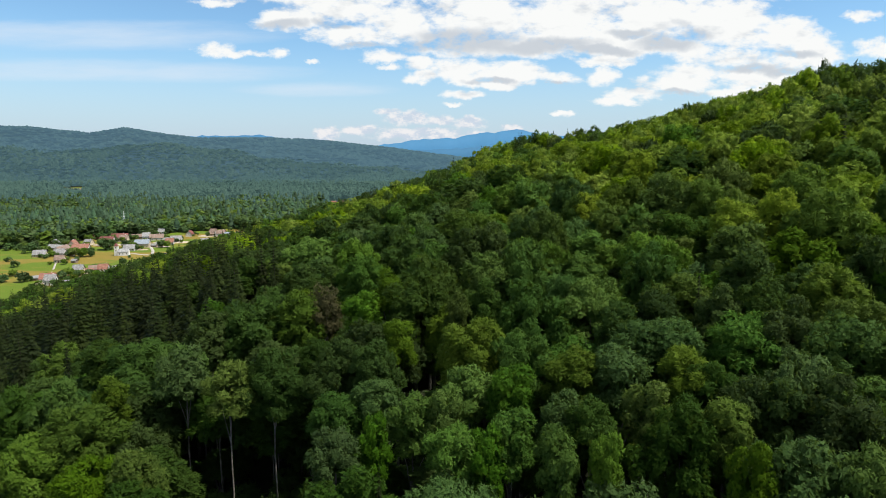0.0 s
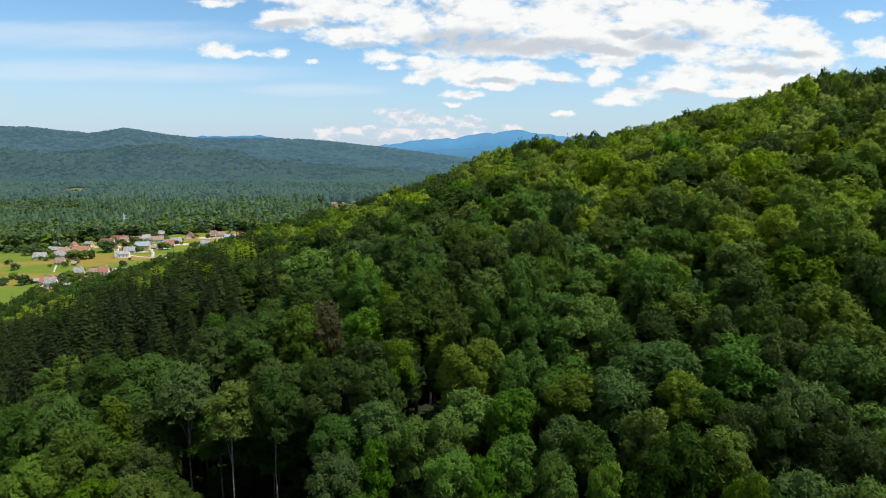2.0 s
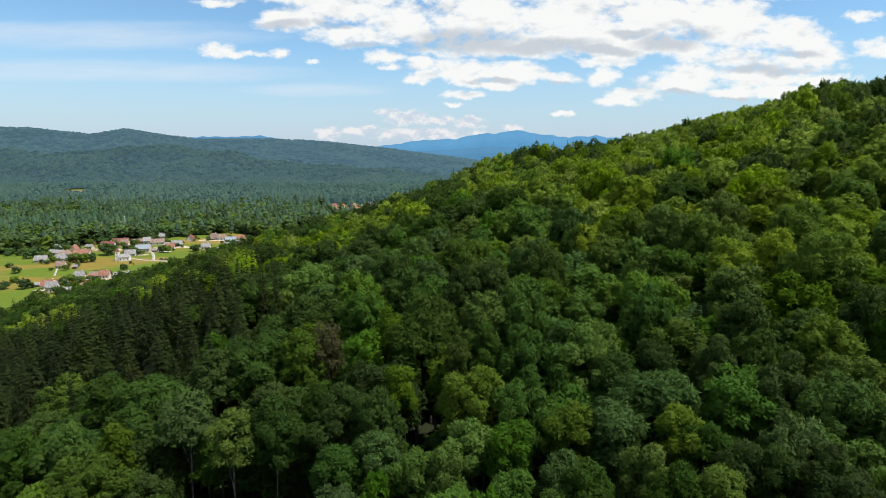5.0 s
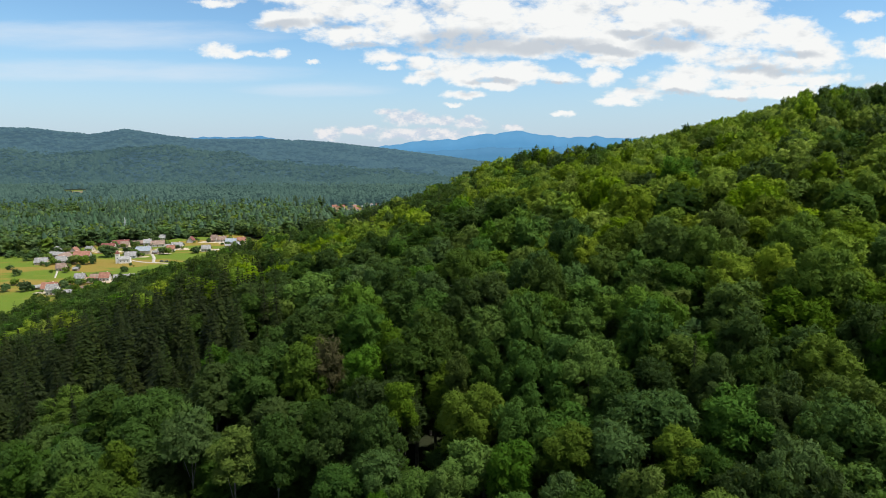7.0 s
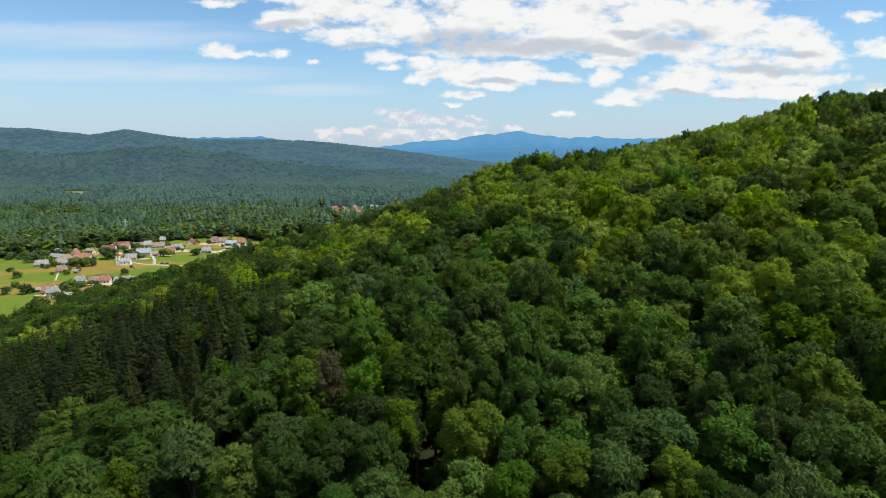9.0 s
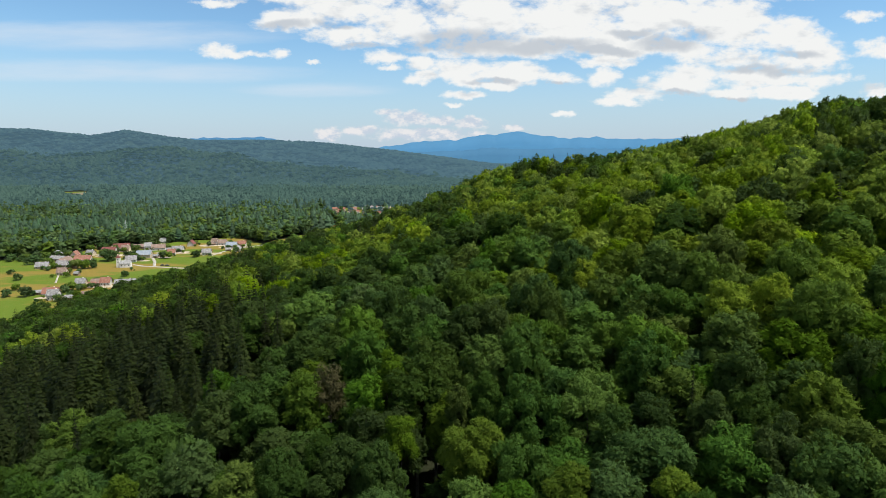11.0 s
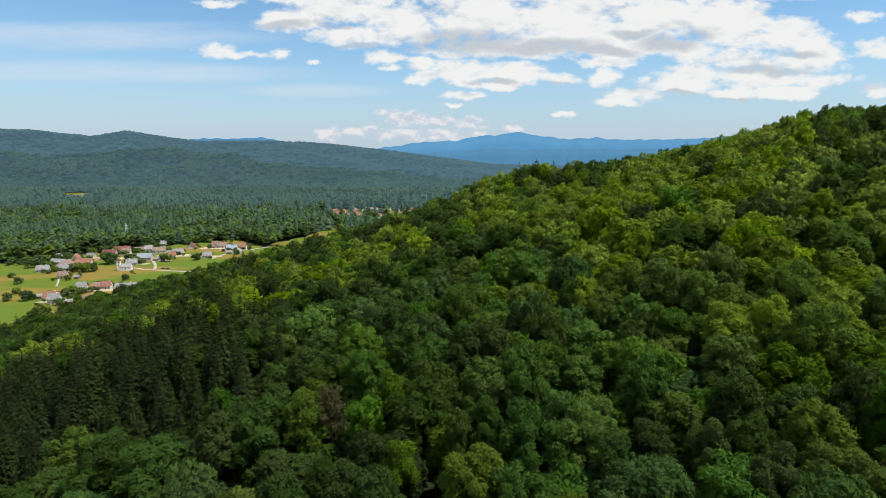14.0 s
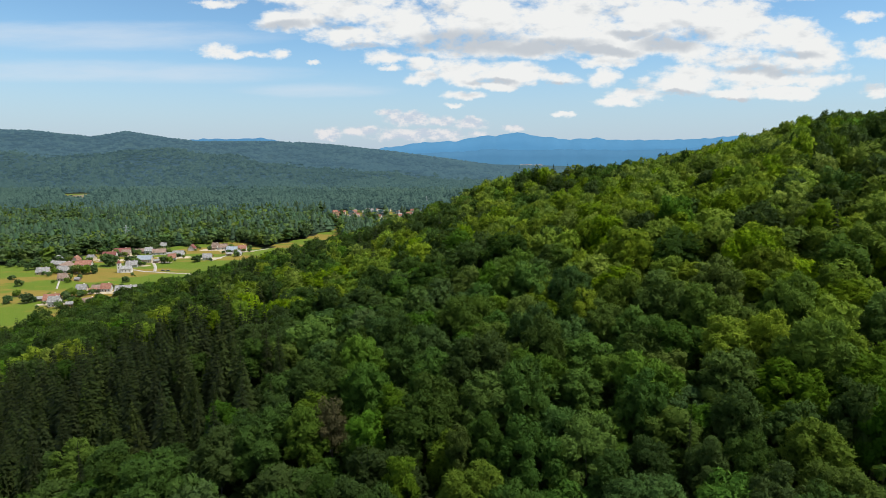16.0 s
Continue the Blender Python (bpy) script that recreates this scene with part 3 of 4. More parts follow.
def part(name, shape, material, parent, label="", smooth=False):
    ob = quad_object(name, shape[0], shape[1], material, smooth=smooth, lobe=shape[2] if len(shape) > 2 else None)
    ob.parent = parent
    return tagged(ob, label)


def tree_thing(kind, seed, grade, high=False, build=1):
    name, label, bark = KINDS[kind]
    root = tagged(new(name), label, "tree", "trees on the hillside")
    r = np.random.RandomState(seed + 500)
    part("trunk", spruce_trunk() if kind == "spruce" else leafy_limbs(r, fork=15.0, count=4, radius=1.0, thick=0.11) if high else leafy_limbs(r, radius=BUILDS[build][0] * 0.75), bark, root, smooth=True)
    part("crown", shape_of(kind, seed, grade, high, build), LEAF[kind], root)
    return root


def merged(rows):
    """Many placed copies of crown shapes joined. rows: shape, x, y, z, turn, wide, tall, tint."""
    by_shape = {}
    for row in rows:
        by_shape.setdefault(id(row[0]), (row[0], []))[1].append(row[1:])
    verts, quads, tints, lobes, base = [], [], [], [], 0
    for (v, q, n), places in by_shape.values():
        p = np.array(places)
        c, s = np.cos(p[:, 3])[:, None], np.sin(p[:, 3])[:, None]
        x = (v[None, :, 0] * c - v[None, :, 1] * s) * p[:, 4:5] + p[:, 0:1]
        y = (v[None, :, 0] * s + v[None, :, 1] * c) * p[:, 4:5] + p[:, 1:2]
        z = v[None, :, 2] * p[:, 5:6] + p[:, 2:3]
        verts.append(np.stack([x, y, z], -1).reshape(-1, 3))
        lobes.append(np.stack([n[None, :, 0] * c - n[None, :, 1] * s, n[None, :, 0] * s + n[None, :, 1] * c, n[None, :, 2] + 0 * c], -1).reshape(-1, 3))
        quads.append((q[None] + (np.arange(len(p)) * len(v))[:, None, None] + base).reshape(-1, q.shape[1]))
        tints.append(np.repeat(p[:, 6], len(q)))
        base += len(p) * len(v)
    return np.concatenate(verts), np.concatenate(quads), np.concatenate(tints), np.concatenate(lobes)


def scatter(x0, x1, y0, y1, gap, seed):
    """A jittered staggered grid of places, turned so that no rows run down the view."""
    r = np.random.RandomState(seed)
    half = math.hypot(x1 - x0, y1 - y0) / 2 + gap
    gx, gy = np.meshgrid(np.arange(-half, half, gap), np.arange(-half, half, gap * 0.88))
    gx = gx + (np.arange(gx.shape[0]) % 2)[:, None] * gap * 0.5
    gx, gy = gx.ravel() + r.uniform(-0.4, 0.4, gx.size) * gap, gy.ravel() + r.uniform(-0.4, 0.4, gx.size) * gap
    c, s = math.cos(0.71), math.sin(0.71)
    x, y = gx * c - gy * s + (x0 + x1) / 2, gx * s + gy * c + (y0 + y1) / 2
    inside = (x > x0) & (x < x1) & (y > y0) & (y < y1)
    return x[inside], y[inside]


def seen_from_above(x, y, top):
    """Whether a crown stands free of the wood before it, looked at from over the slope."""
    free = np.ones(len(x), bool)
    for f in np.linspace(0.3, 0.97, 28):
        line = 133 + (top + 3.5 - 133) * f
        free &= crowns_at(x * f, y * f) - 2.5 < line
    return free


def kind_at(x, y, r):
    """Which tree grows where: spruces below on the west flank, beech and maple elsewhere; bright lime paints in the
    sunlit ridge.
    """
    u = x / np.maximum(y, 1)
    spruce = 0.6 * step(-u, 0.24, 0.36) * step(y, 88, 112) * (1 - 0.82 * step(y, 165, 220))
    spruce = spruce + 0.3 * step(y, 222, 260) * (1 - step(u, 0.2, 0.32)) + 0.12 * step(y, 160, 195) * step(-u, 0.02, 0.1)
    # lime's share follows the sunlit ridge, so sunlight sits in the leaf colour
    lime = 0.06 + 0.86 * step(u, -0.04, 0.2) * step(y + 70 * u, 116, 150) * (1 - 0.35 * step(u, 0.55, 0.68)) + 0.72 * step(y, 145, 185) * step(-u, 0.02, 0.14) * (1 - 0.4 * step(-u, 0.3, 0.45))
    lime = lime + 0.6 * step(y, 175, 215) * (1 - step(abs(u), 0.08, 0.16))
    # darker kinds on the crest and nearer slope put shade into leaf colour
    lime = lime * (1 - 0.92 * np.exp(-((u - 0.04) / 0.16) ** 2 - ((y - 142) / 26) ** 2)) * (1 - 0.6 * step(y, 225, 262) * (1 - step(u, 0.25, 0.4))) * (1 - 0.55 * step(u, 0.58, 0.66) * step(y, 165, 180))
    if r.uniform() < spruce:
        return "spruce"
    if r.uniform() < lime:
        return "lime" if lime > 0.3 and y > 94 else "hornbeam"
    if y > 150:
        return r.choice(["beech", "beech", "beech", "maple"])
    return r.choice(["beech", "beech", "beech", "beech", "beech", "ash"] if u < -0.08 or (0.36 < u < 0.58 and y < 58) else ["beech", "maple", "hornbeam", "hornbeam"] if u > 0.26 and y > 90 else ["beech", "maple", "maple", "ash", "hornbeam"])


# Trees that stand out in the wood: place, crown radius and lift over the closed canopy.
HORNBEAM_STAND = [(-40.5, 68.0, 2.1, 2.4), (-41.0, 63.0, 4.2, 2.0), (-44.3, 60.0, 4.0, 1.2), (-29.3, 52.5, 2.5, 0.7), (-34.5, 53.0, 3.8, 0.8), (-25.3, 66.0, 2.5, 1.4), (3.8, 68.0, 3.9, -0.6), (13.3, 58.0, 2.8, -0.6), (23.6, 54.5, 2.6, -0.6), (18.5, 50.5, 2.0, -0.5), (23.5, 46.0, 2.4, -0.2), (22.8, 40.5, 1.5, -0.0), (44.6, 66.0, 3.8, -0.7), (-22.0, 88.5, 3.6, 0.6), (1.9, 76.0, 1.7, -0.1), (42.4, 110.0, 5.8, 0.4), (47.0, 103.5, 4.9, 0.3), (6.5, 86.0, 3.7, 1.0), (-8.2, 88.5, 2.7, 1.2)]
MAPLE_STAND = [(12.2, 86.5, 5.0, 0.9), (-3.1, 56.5, 2.3, -1.5), (0.3, 56.0, 1.9, -1.4), (1.1, 50.0, 2.5, -1.3), (6.2, 50.5, 2.3, -1.1), (9.7, 46.5, 1.9, -0.6), (13.2, 44.5, 1.4, -0.4), (3.8, 48.5, 1.6, -1.1), (9.2, 64.0, 3.4, -0.6), (2.7, 59.0, 2.5, -1.2), (7.0, 57.5, 2.5, -1.0), (-6.8, 54.0, 1.4, -1.4), (29.6, 38.0, 2.0, 0.2), (19.2, 74.0, 3.9, -0.1), (16.2, 77.0, 3.4, 0.2), (-2.2, 96.0, 3.7, 1.7), (-13.5, 97.0, 3.9, 1.6), (-11.8, 84.0, 2.6, 0.3), (-40.0, 100.5, 3.5, -0.8), (-29.6, 134.0, 5.8, 0.0), (-15.7, 110.0, 4.7, 1.2)]
ASH_STAND = [(-34.3, 74.5, 3.2, 2.5), (-11.6, 59.5, 2.6, -0.9), (-7.0, 60.0, 2.5, -1.2), (-10.3, 52.0, 2.5, -1.1), (11.3, 52.0, 2.2, -0.7), (11.8, 73.0, 5.0, -0.0), (22.5, 62.5, 4.4, -0.6), (24.5, 60.5, 2.5, -0.7), (28.0, 79.0, 3.0, -0.2), (17.9, 57.0, 2.7, -0.5), (39.5, 56.0, 3.7, -0.3), (32.7, 51.0, 2.9, -0.2), (29.2, 82.0, 3.0, -0.0), (27.7, 126.0, 4.8, 0.3), (-2.6, 109.0, 3.5, 1.1), (-32.6, 71.0, 2.7, 2.6), (-50.5, 73.5, 3.2, 1.0)]
BEECH_STAND = [(-29.4, 86.5, 4.0, 0.5), (-45.3, 85.5, 5.9, 0.5), (-51.8, 87.0, 2.8, 0.8), (-20.6, 68.0, 3.5, 0.4), (-12.7, 69.5, 3.6, -0.5), (-8.3, 67.5, 3.2, -0.8), (-56.2, 74.0, 3.5, 0.7), (13.3, 49.5, 2.2, -0.6), (20.0, 46.5, 3.1, -0.3), (25.2, 52.0, 2.3, -0.5), (26.4, 49.0, 2.2, -0.3), (32.0, 66.0, 3.2, -1.0), (5.7, 77.0, 3.4, 0.2), (-1.2, 88.0, 4.7, 1.2), (-4.0, 83.5, 4.2, 0.7), (-31.5, 90.5, 4.8, -0.0), (-35.3, 86.5, 4.3, 0.4), (-27.4, 92.0, 3.9, 0.3), (-15.9, 71.5, 2.3, -0.3), (25.3, 68.0, 2.7, -0.7), (20.3, 66.5, 2.4, -0.4)]
BEECH_FAR_STAND = [(36.2, 65.5, 3.4, -1.0), (38.8, 74.0, 3.5, -0.9), (52.4, 71.5, 3.1, 0.2), (36.8, 60.0, 3.4, -0.7), (-21.5, 152.5, 6.5, 0.0), (-37.7, 157.5, 6.0, 0.0), (7.6, 170.5, 6.5, 0.0), (18.4, 165.0, 6.5, 0.6), (-6.6, 106.0, 4.1, 1.4), (-9.6, 115.5, 5.1, 0.8), (3.4, 96.5, 4.1, 1.4), (8.3, 97.0, 3.7, 1.2), (17.5, 100.5, 4.6, 0.8), (-3.7, 157.5, 6.5, 0.1), (54.0, 135.0, 6.5, 0.0), (32.3, 45.0, 3.4, 0.2), (28.8, 47.5, 2.1, -0.1), (74.7, 140.5, 6.0, 0.0), (92.0, 143.0, 6.5, 0.0)]
HORNBEAM_FAR_STAND = [(-6.0, 73.0, 2.1, -0.6), (42.0, 83.5, 4.4, 0.1), (54.9, 83.5, 4.8, 1.5), (59.4, 99.0, 4.7, 1.2), (53.5, 113.5, 5.0, 0.3), (35.1, 114.0, 4.8, 0.4)]
LIME_STAND = [(45.6, 91.5, 4.0, 0.8), (87.1, 148.5, 6.4, 0.0), (67.7, 194.5, 6.5, 0.0), (67.6, 147.0, 6.5, 0.0), (44.9, 143.0, 6.3, 0.2), (32.2, 191.0, 6.5, 0.0), (122.3, 174.0, 6.5, 0.0), (-22.4, 186.0, 6.5, 0.0), (-36.0, 191.0, 6.5, 0.0), (50.7, 89.5, 3.6, 1.2), (61.0, 89.5, 3.8, 2.0), (66.2, 126.0, 5.3, 0.0), (47.8, 188.0, 6.5, 0.0), (20.7, 285.5, 6.5, 0.0)]
DRY_STAND = [(-18.2, 90.0, 2.9, 0.9)]
SPRUCE_STAND = [(31.7, 71.5, 1.4, -0.9), (-92.3, 136.0, 2.9, -0.5), (-98.1, 245.5, 5.6, -0.0), (-61.5, 92.5, 2.3, 1.0), (-66.9, 142.0, 2.7, -0.0), (85.6, 128.5, 2.9, 0.0), (-5.2, 44.5, 0.6, -0.9)]
STANDING_OUT = [("hornbeam", HORNBEAM_STAND), ("maple", MAPLE_STAND), ("ash", ASH_STAND), ("beech", BEECH_STAND), ("beech", BEECH_FAR_STAND), ("hornbeam", HORNBEAM_FAR_STAND), ("lime", LIME_STAND), ("dry", DRY_STAND), ("spruce", SPRUCE_STAND)]


def plant_hill():
    r = np.random.RandomState(11)
    x, y = scatter(-150, 150, 30, 150, 7.0, 4)
    x2, y2 = scatter(-430, 430, 154, 540, 8.2, 5)
    x, y = np.concatenate([x, x2]), np.concatenate([y, y2])
    u = x / y
    # the close stand of spruces on the west flank has its own, tighter rows
    stand = (r.uniform(size=len(x)) < 0.9 * step(-u, 0.30, 0.37) * step(y + 25 * u, 84, 96) * (1 - step(y, 165, 215)))
    x, y = x[~stand], y[~stand]
    x4, y4 = scatter(-170, -30, 92, 215, 6.3, 8)
    u4 = x4 / y4
    inside = r.uniform(size=len(x4)) < step(-u4, 0.28, 0.36) * step(y4 + 25 * u4, 82, 94) * (1 - 0.85 * step(y4, 160, 212))
    x4, y4 = x4[inside], y4[inside]
    clear, clear4 = np.ones(len(x), bool), np.ones(len(x4), bool)
    chosen = []
    for kind, places in STANDING_OUT:
        for px, py, pr, lift in places:
            clear &= np.hypot(x - px, y - py) > pr * 0.72 + 1.7
            clear4 &= np.hypot(x4 - px, y4 - py) > pr * 0.6 + 1.2
            chosen.append((px, py, kind, pr, True, lift))
    x, y = x[clear], y[clear]
    x4, y4 = x4[clear4], y4[clear4]
    free = seen_from_above(x, y, crowns_at(x, y)) | ((y < 130) & (np.abs(x) < 0.8 * y + 10))
    inside = (np.abs(x) < 0.80 * y + 18) & (ground_at(x, y) > 1.2)
    keep = inside & (free | (r.uniform(size=len(x)) < 0.22))
    keep &= ~((y < 66) & (x / y > -0.50) & (x / y < -0.21))
    spots = chosen + [(a, b, None, None, c, 0.0) for a, b, c in zip(x[keep], y[keep], free[keep])] + [(a, b, "spruce", None, True, 0.0) for a, b in zip(x4, y4)]
    # younger trees under the tall ones close the gaps
    x5, y5 = scatter(-75, 75, 36, 112, 6.4, 9)
    young = (np.abs(x5) < 0.78 * y5) & ~((y5 < 70) & (x5 / y5 > -0.52) & (x5 / y5 < -0.19)) & (x5 / y5 > -0.62 + 0.3 * step(y5, 88, 100))
    spots.sort(key=lambda s: math.hypot(s[0], s[1]) if s[4] else 9999)
    # the wood goes on round and behind, as far as the hill
    x3, y3 = scatter(-330, 330, -260, 420, 11.0, 6)
    beyond = ((np.abs(x3) > 0.80 * np.maximum(y3, 0) + 22) | (y3 < 26)) & (np.hypot(x3, y3) < 360) & (ground_at(x3, y3) > 1.2)
    spots += [(a, b, None, None, False, 0.0) for a, b in zip(x3[beyond], y3[beyond])]
    models, shapes, rows = {}, {}, {}
    for px, py in zip(x5[young], y5[young]):
        key = ("beech", 2, int(r.randint(4)), 0)
        if key not in shapes:
            shapes[key] = shape_of("beech", 29 * key[2] + 7, 2, False, 0)
        z = float(ground_at(px, py))
        rows.setdefault("beech", []).append((shapes[key], px, py, z, r.uniform(0, 6.28), r.uniform(1.0, 1.5), (float(crowns_at(px, py)) - z) / 20.0 * r.uniform(0.5, 0.74), r.uniform()))
    for rank, (px, py, kind, radius, seen, lift) in enumerate(spots):
        own_kind = kind_at(px, py, r)
        kind = kind or own_kind
        z = float(ground_at(px, py))
        full = float(crowns_at(px, py)) - z
        far_off = float(step(py, 110, 160))
        if radius:
            tall, wide = full + lift, radius if kind != "spruce" else max(0.4, radius / 3.2)
        elif kind == "spruce":
            tall, wide = full * 1.03 + r.uniform(-4.5, 2.6) - 2.5 * float(step(py, 215, 240)), r.uniform(1.15, 1.6)
        else:
            # filler between the trees that stand out
            tall = full + r.uniform(-4.5, 0.8) - r.uniform(1.0, 3.0) * (1 - far_off)
            wide = 3.75 * r.uniform(0.85, 1.3) * (1.1 - 0.05 * far_off)
        tall += 1.6 * float(step(px / max(py, 1), 0.45, 0.6) * step(py, 110, 150))
        # the tallest trees stand on the shoulder of the crest
        side = px / max(py, 1)
        tall += float(step(py, 150, 175) * (2.8 * np.exp(-((side - 0.625) / 0.055) ** 2) + 1.7 * step(side, 0.30, 0.40) * (1 - step(side, 0.62, 0.70))))
        build = 1
        if kind != "spruce":
            build = 0 if wide < 2.9 else 1 if wide < 4.5 else 2
            wide = wide / BUILDS[build][0]
        turn = r.uniform(0, 2 * np.pi)
        own = 22.0 if kind == "spruce" else 20.0
        if rank < 320:
            grade = 0 if rank < 100 else 1
            high = -0.52 < px / py < -0.18 and py < 88 and kind != "spruce"
            key = (kind, grade, int(r.randint(3)), high, build)
            size = (wide, wide, tall / own)
            if key not in models:
                models[key] = tree_thing(kind, 17 * key[2] + 3 + build, grade, high, build)
                models[key].matrix_basis = Matrix.LocRotScale((px, py, z), Euler((0, 0, turn)), size)
            else:
                s = models[key].scale
                copy_thing(models[key], Matrix.LocRotScale((px, py, z), Euler((0, 0, turn)), tuple(a / b for a, b in zip(size, s))))
        else:
            grade = 3 if not seen else 5 if rank > 1500 else 2 if rank > 560 else 4
            key = (kind, grade, int(r.randint(4)), build)
            if key not in shapes:
                shapes[key] = shape_of(kind, 29 * key[2] + 7 + build, grade, False, build)
            rows.setdefault(kind, []).append((shapes[key], px, py, z, turn, wide, tall / own, r.uniform()))
    for kind, list_of in rows.items():
        v, q, t, n = merged(list_of)
        ob = quad_object(KINDS[kind][0].replace("_tree", "") + "_wood", v, q, LEAF["massed_" + kind], t, lobe=n)
        tagged(ob, KINDS[kind][1].split(" in the")[0].split(" among")[0] + ", many covering the slope", "forest", kind="stuff")


def undergrowth():
    """Low hazel bushes on the floor of the wood."""
    r = np.random.RandomState(61)
    model = None
    for k in range(190):
        u, y = (r.uniform(-0.52, -0.17), r.uniform(42, 98)) if k < 80 else (r.uniform(-0.3, 0.7), r.uniform(38, 84))
        x = u * y
        size = r.uniform(0.8, 1.9)
        m = Matrix.LocRotScale((x, y, float(ground_at(x, y))), Euler((0, 0, r.uniform(0, 6.28))), (size, size, size * r.uniform(0.8, 1.3)))
        if model is None:
            model = tagged(new("hazel_bush"), "low dark green hazel bush on the forest floor", "bush", "bushes under the trees")
            part("stem", stack([tube([(0, 0, -0.3), (math.cos(a) * 0.4, math.sin(a) * 0.4, 1.0), (math.cos(a) * 0.9, math.sin(a) * 0.9, 2.0)], [0.06, 0.045, 0.02], 5) for a in (0.3, 1.6, 2.9, 4.1, 5.4)]), BARK, model)
            part("foliage", leafy_crown(r, 420, 0.5, radius=1.6, mid=1.7, tall=1.5, lobes=12), LEAF["ash"], model)
            model.matrix_basis = m
        else:
            s = model.scale
            copy_thing(model, m @ Matrix.Diagonal((1 / s[0], 1 / s[1], 1 / s[2], 1)))


plant_hill()
undergrowth()
# ---- woods of the valley and the far hills ----
def plant_valley():
    r = np.random.RandomState(23)
    bands = [(430, 940, 9.6), (940, 1400, 11.5), (1400, 2000, 15.5), (2000, 2750, 21.0), (2750, 3950, 34.0)]
    shapes, rows = {}, {}
    for near, far, gap in bands:
        x, y = scatter(-0.82 * far - 40, 0.35 * far, near, far, gap, int(near))
        u = x / y
        keep = (u > -0.80) & (u < 0.25) & ((open_at(x, y) < 0.5) | ((y > 1090) & (y < 1380) & (u > -0.3) & (r.uniform(size=len(x)) < 0.1)))
        keep &= (crowns_at(x, y) < 22.6) | (y > 1700)
        x, y = x[keep], y[keep]
        z = floor_at(x, y)
        free = seen_from_above(x, y, z + 20)
        x, y, z = x[free], y[free], z[free]
        patch = ripple(x, y, 77, 300)
        for px, py, pz, p in zip(x, y, z, patch):
            kind = "spruce" if r.uniform() < (0.55 + 0.42 * p if py > 960 or open_at(px, py - 48) < 0.5 else 0.12) else ("beech" if r.uniform() < 0.82 else "lime")
            # haze steps up with distance by swapping in more bluish, emissive materials
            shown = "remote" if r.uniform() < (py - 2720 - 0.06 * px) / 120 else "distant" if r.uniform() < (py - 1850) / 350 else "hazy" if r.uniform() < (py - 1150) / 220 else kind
            key = (kind, int(r.randint(6)))
            if key not in shapes:
                shapes[key] = far_spruce(np.random.RandomState(31 * key[1] + 9)) if kind == "spruce" else leafy_crown(np.random.RandomState(31 * key[1] + 9), 70, 2.9, radius=4.0, mid=9.8, tall=8.6, lobes=12, lowest=-0.7)
            big = (gap / 8.5) ** 0.8
            rows.setdefault(shown, []).append((shapes[key], px, py, pz, r.uniform(0, 6.28), big * r.uniform(0.85, 1.4) * (2.0 if kind == "spruce" else 1.1),
                                              r.uniform(0.72, 1.16) * (0.75 + 0.25 * min(big, 1.6)) * (1 + 0.12 * p) * (1 - 0.5 * float(step(py, 1500, 2600))), r.uniform()))
    for kind, list_of in rows.items():
        v, q, t, n = merged(list_of)
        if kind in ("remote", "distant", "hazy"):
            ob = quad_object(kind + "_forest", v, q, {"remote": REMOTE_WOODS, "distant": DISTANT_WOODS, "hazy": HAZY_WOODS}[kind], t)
            tagged(ob, "closed woods of many trees in painted bluish haze on the " + {"remote": "furthest slopes", "distant": "distant hills", "hazy": "hazy plain"}[kind], "forest", kind="stuff")
            continue
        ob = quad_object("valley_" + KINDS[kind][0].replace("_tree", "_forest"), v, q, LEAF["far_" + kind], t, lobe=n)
        tagged(ob, KINDS[kind][1].split(" in the")[0] + ", thousands on the valley floor", "forest", kind="stuff")


plant_valley()
# ---- the village ----
WALLS = {
    "white": mottled("white_render", (0.40, 0.38, 0.35), (0.58, 0.56, 0.52), 0.4, 0.9, 0.01),
    "limewash": mottled("church_limewash", (0.56, 0.55, 0.52), (0.70, 0.69, 0.66), 0.4, 0.9, 0.01),
    "cream": mottled("cream_render", (0.40, 0.33, 0.24), (0.56, 0.49, 0.37), 0.4, 0.9, 0.01),
    "wood": mottled("weathered_boards", (0.14, 0.10, 0.07), (0.27, 0.21, 0.16), 0.8, 0.9, 0.02),
}
ROOFS = {
    "red": mottled("red_roof_tiles", (0.19, 0.082, 0.056), (0.27, 0.14, 0.10), 0.6, 0.8, 0.03),
    "maroon": mottled("maroon_roof_tiles", (0.122, 0.040, 0.036), (0.187, 0.072, 0.061), 0.6, 0.8, 0.03),
    "brown": mottled("brown_roof_tiles", (0.155, 0.105, 0.082), (0.25, 0.185, 0.15), 0.6, 0.85, 0.03),
    "grey": mottled("grey_roof_slabs", (0.15, 0.148, 0.145), (0.27, 0.265, 0.26), 0.6, 0.75, 0.03),
    "blue": mottled("bluish_metal_roof", (0.18, 0.215, 0.25), (0.26, 0.29, 0.325), 0.6, 0.5, 0.02),
    "white": mottled("pale_roof_sheets", (0.19, 0.19, 0.19), (0.30, 0.30, 0.29), 0.6, 0.6, 0.02),
}
GLASS = surface("dark_window_glass", 0.12, 0.6)[0]
GLASS.node_tree.nodes["Principled BSDF"].inputs["Base Color"].default_value = (0.03, 0.035, 0.04, 1)
TRIM = mottled("pale_window_trim", (0.62, 0.60, 0.56), (0.75, 0.74, 0.70), 2.0)
DOOR = mottled("brown_door_wood", (0.10, 0.055, 0.03), (0.19, 0.11, 0.06), 2.0)
BRICK = mottled("chimney_brick", (0.28, 0.14, 0.10), (0.42, 0.25, 0.19), 2.0)
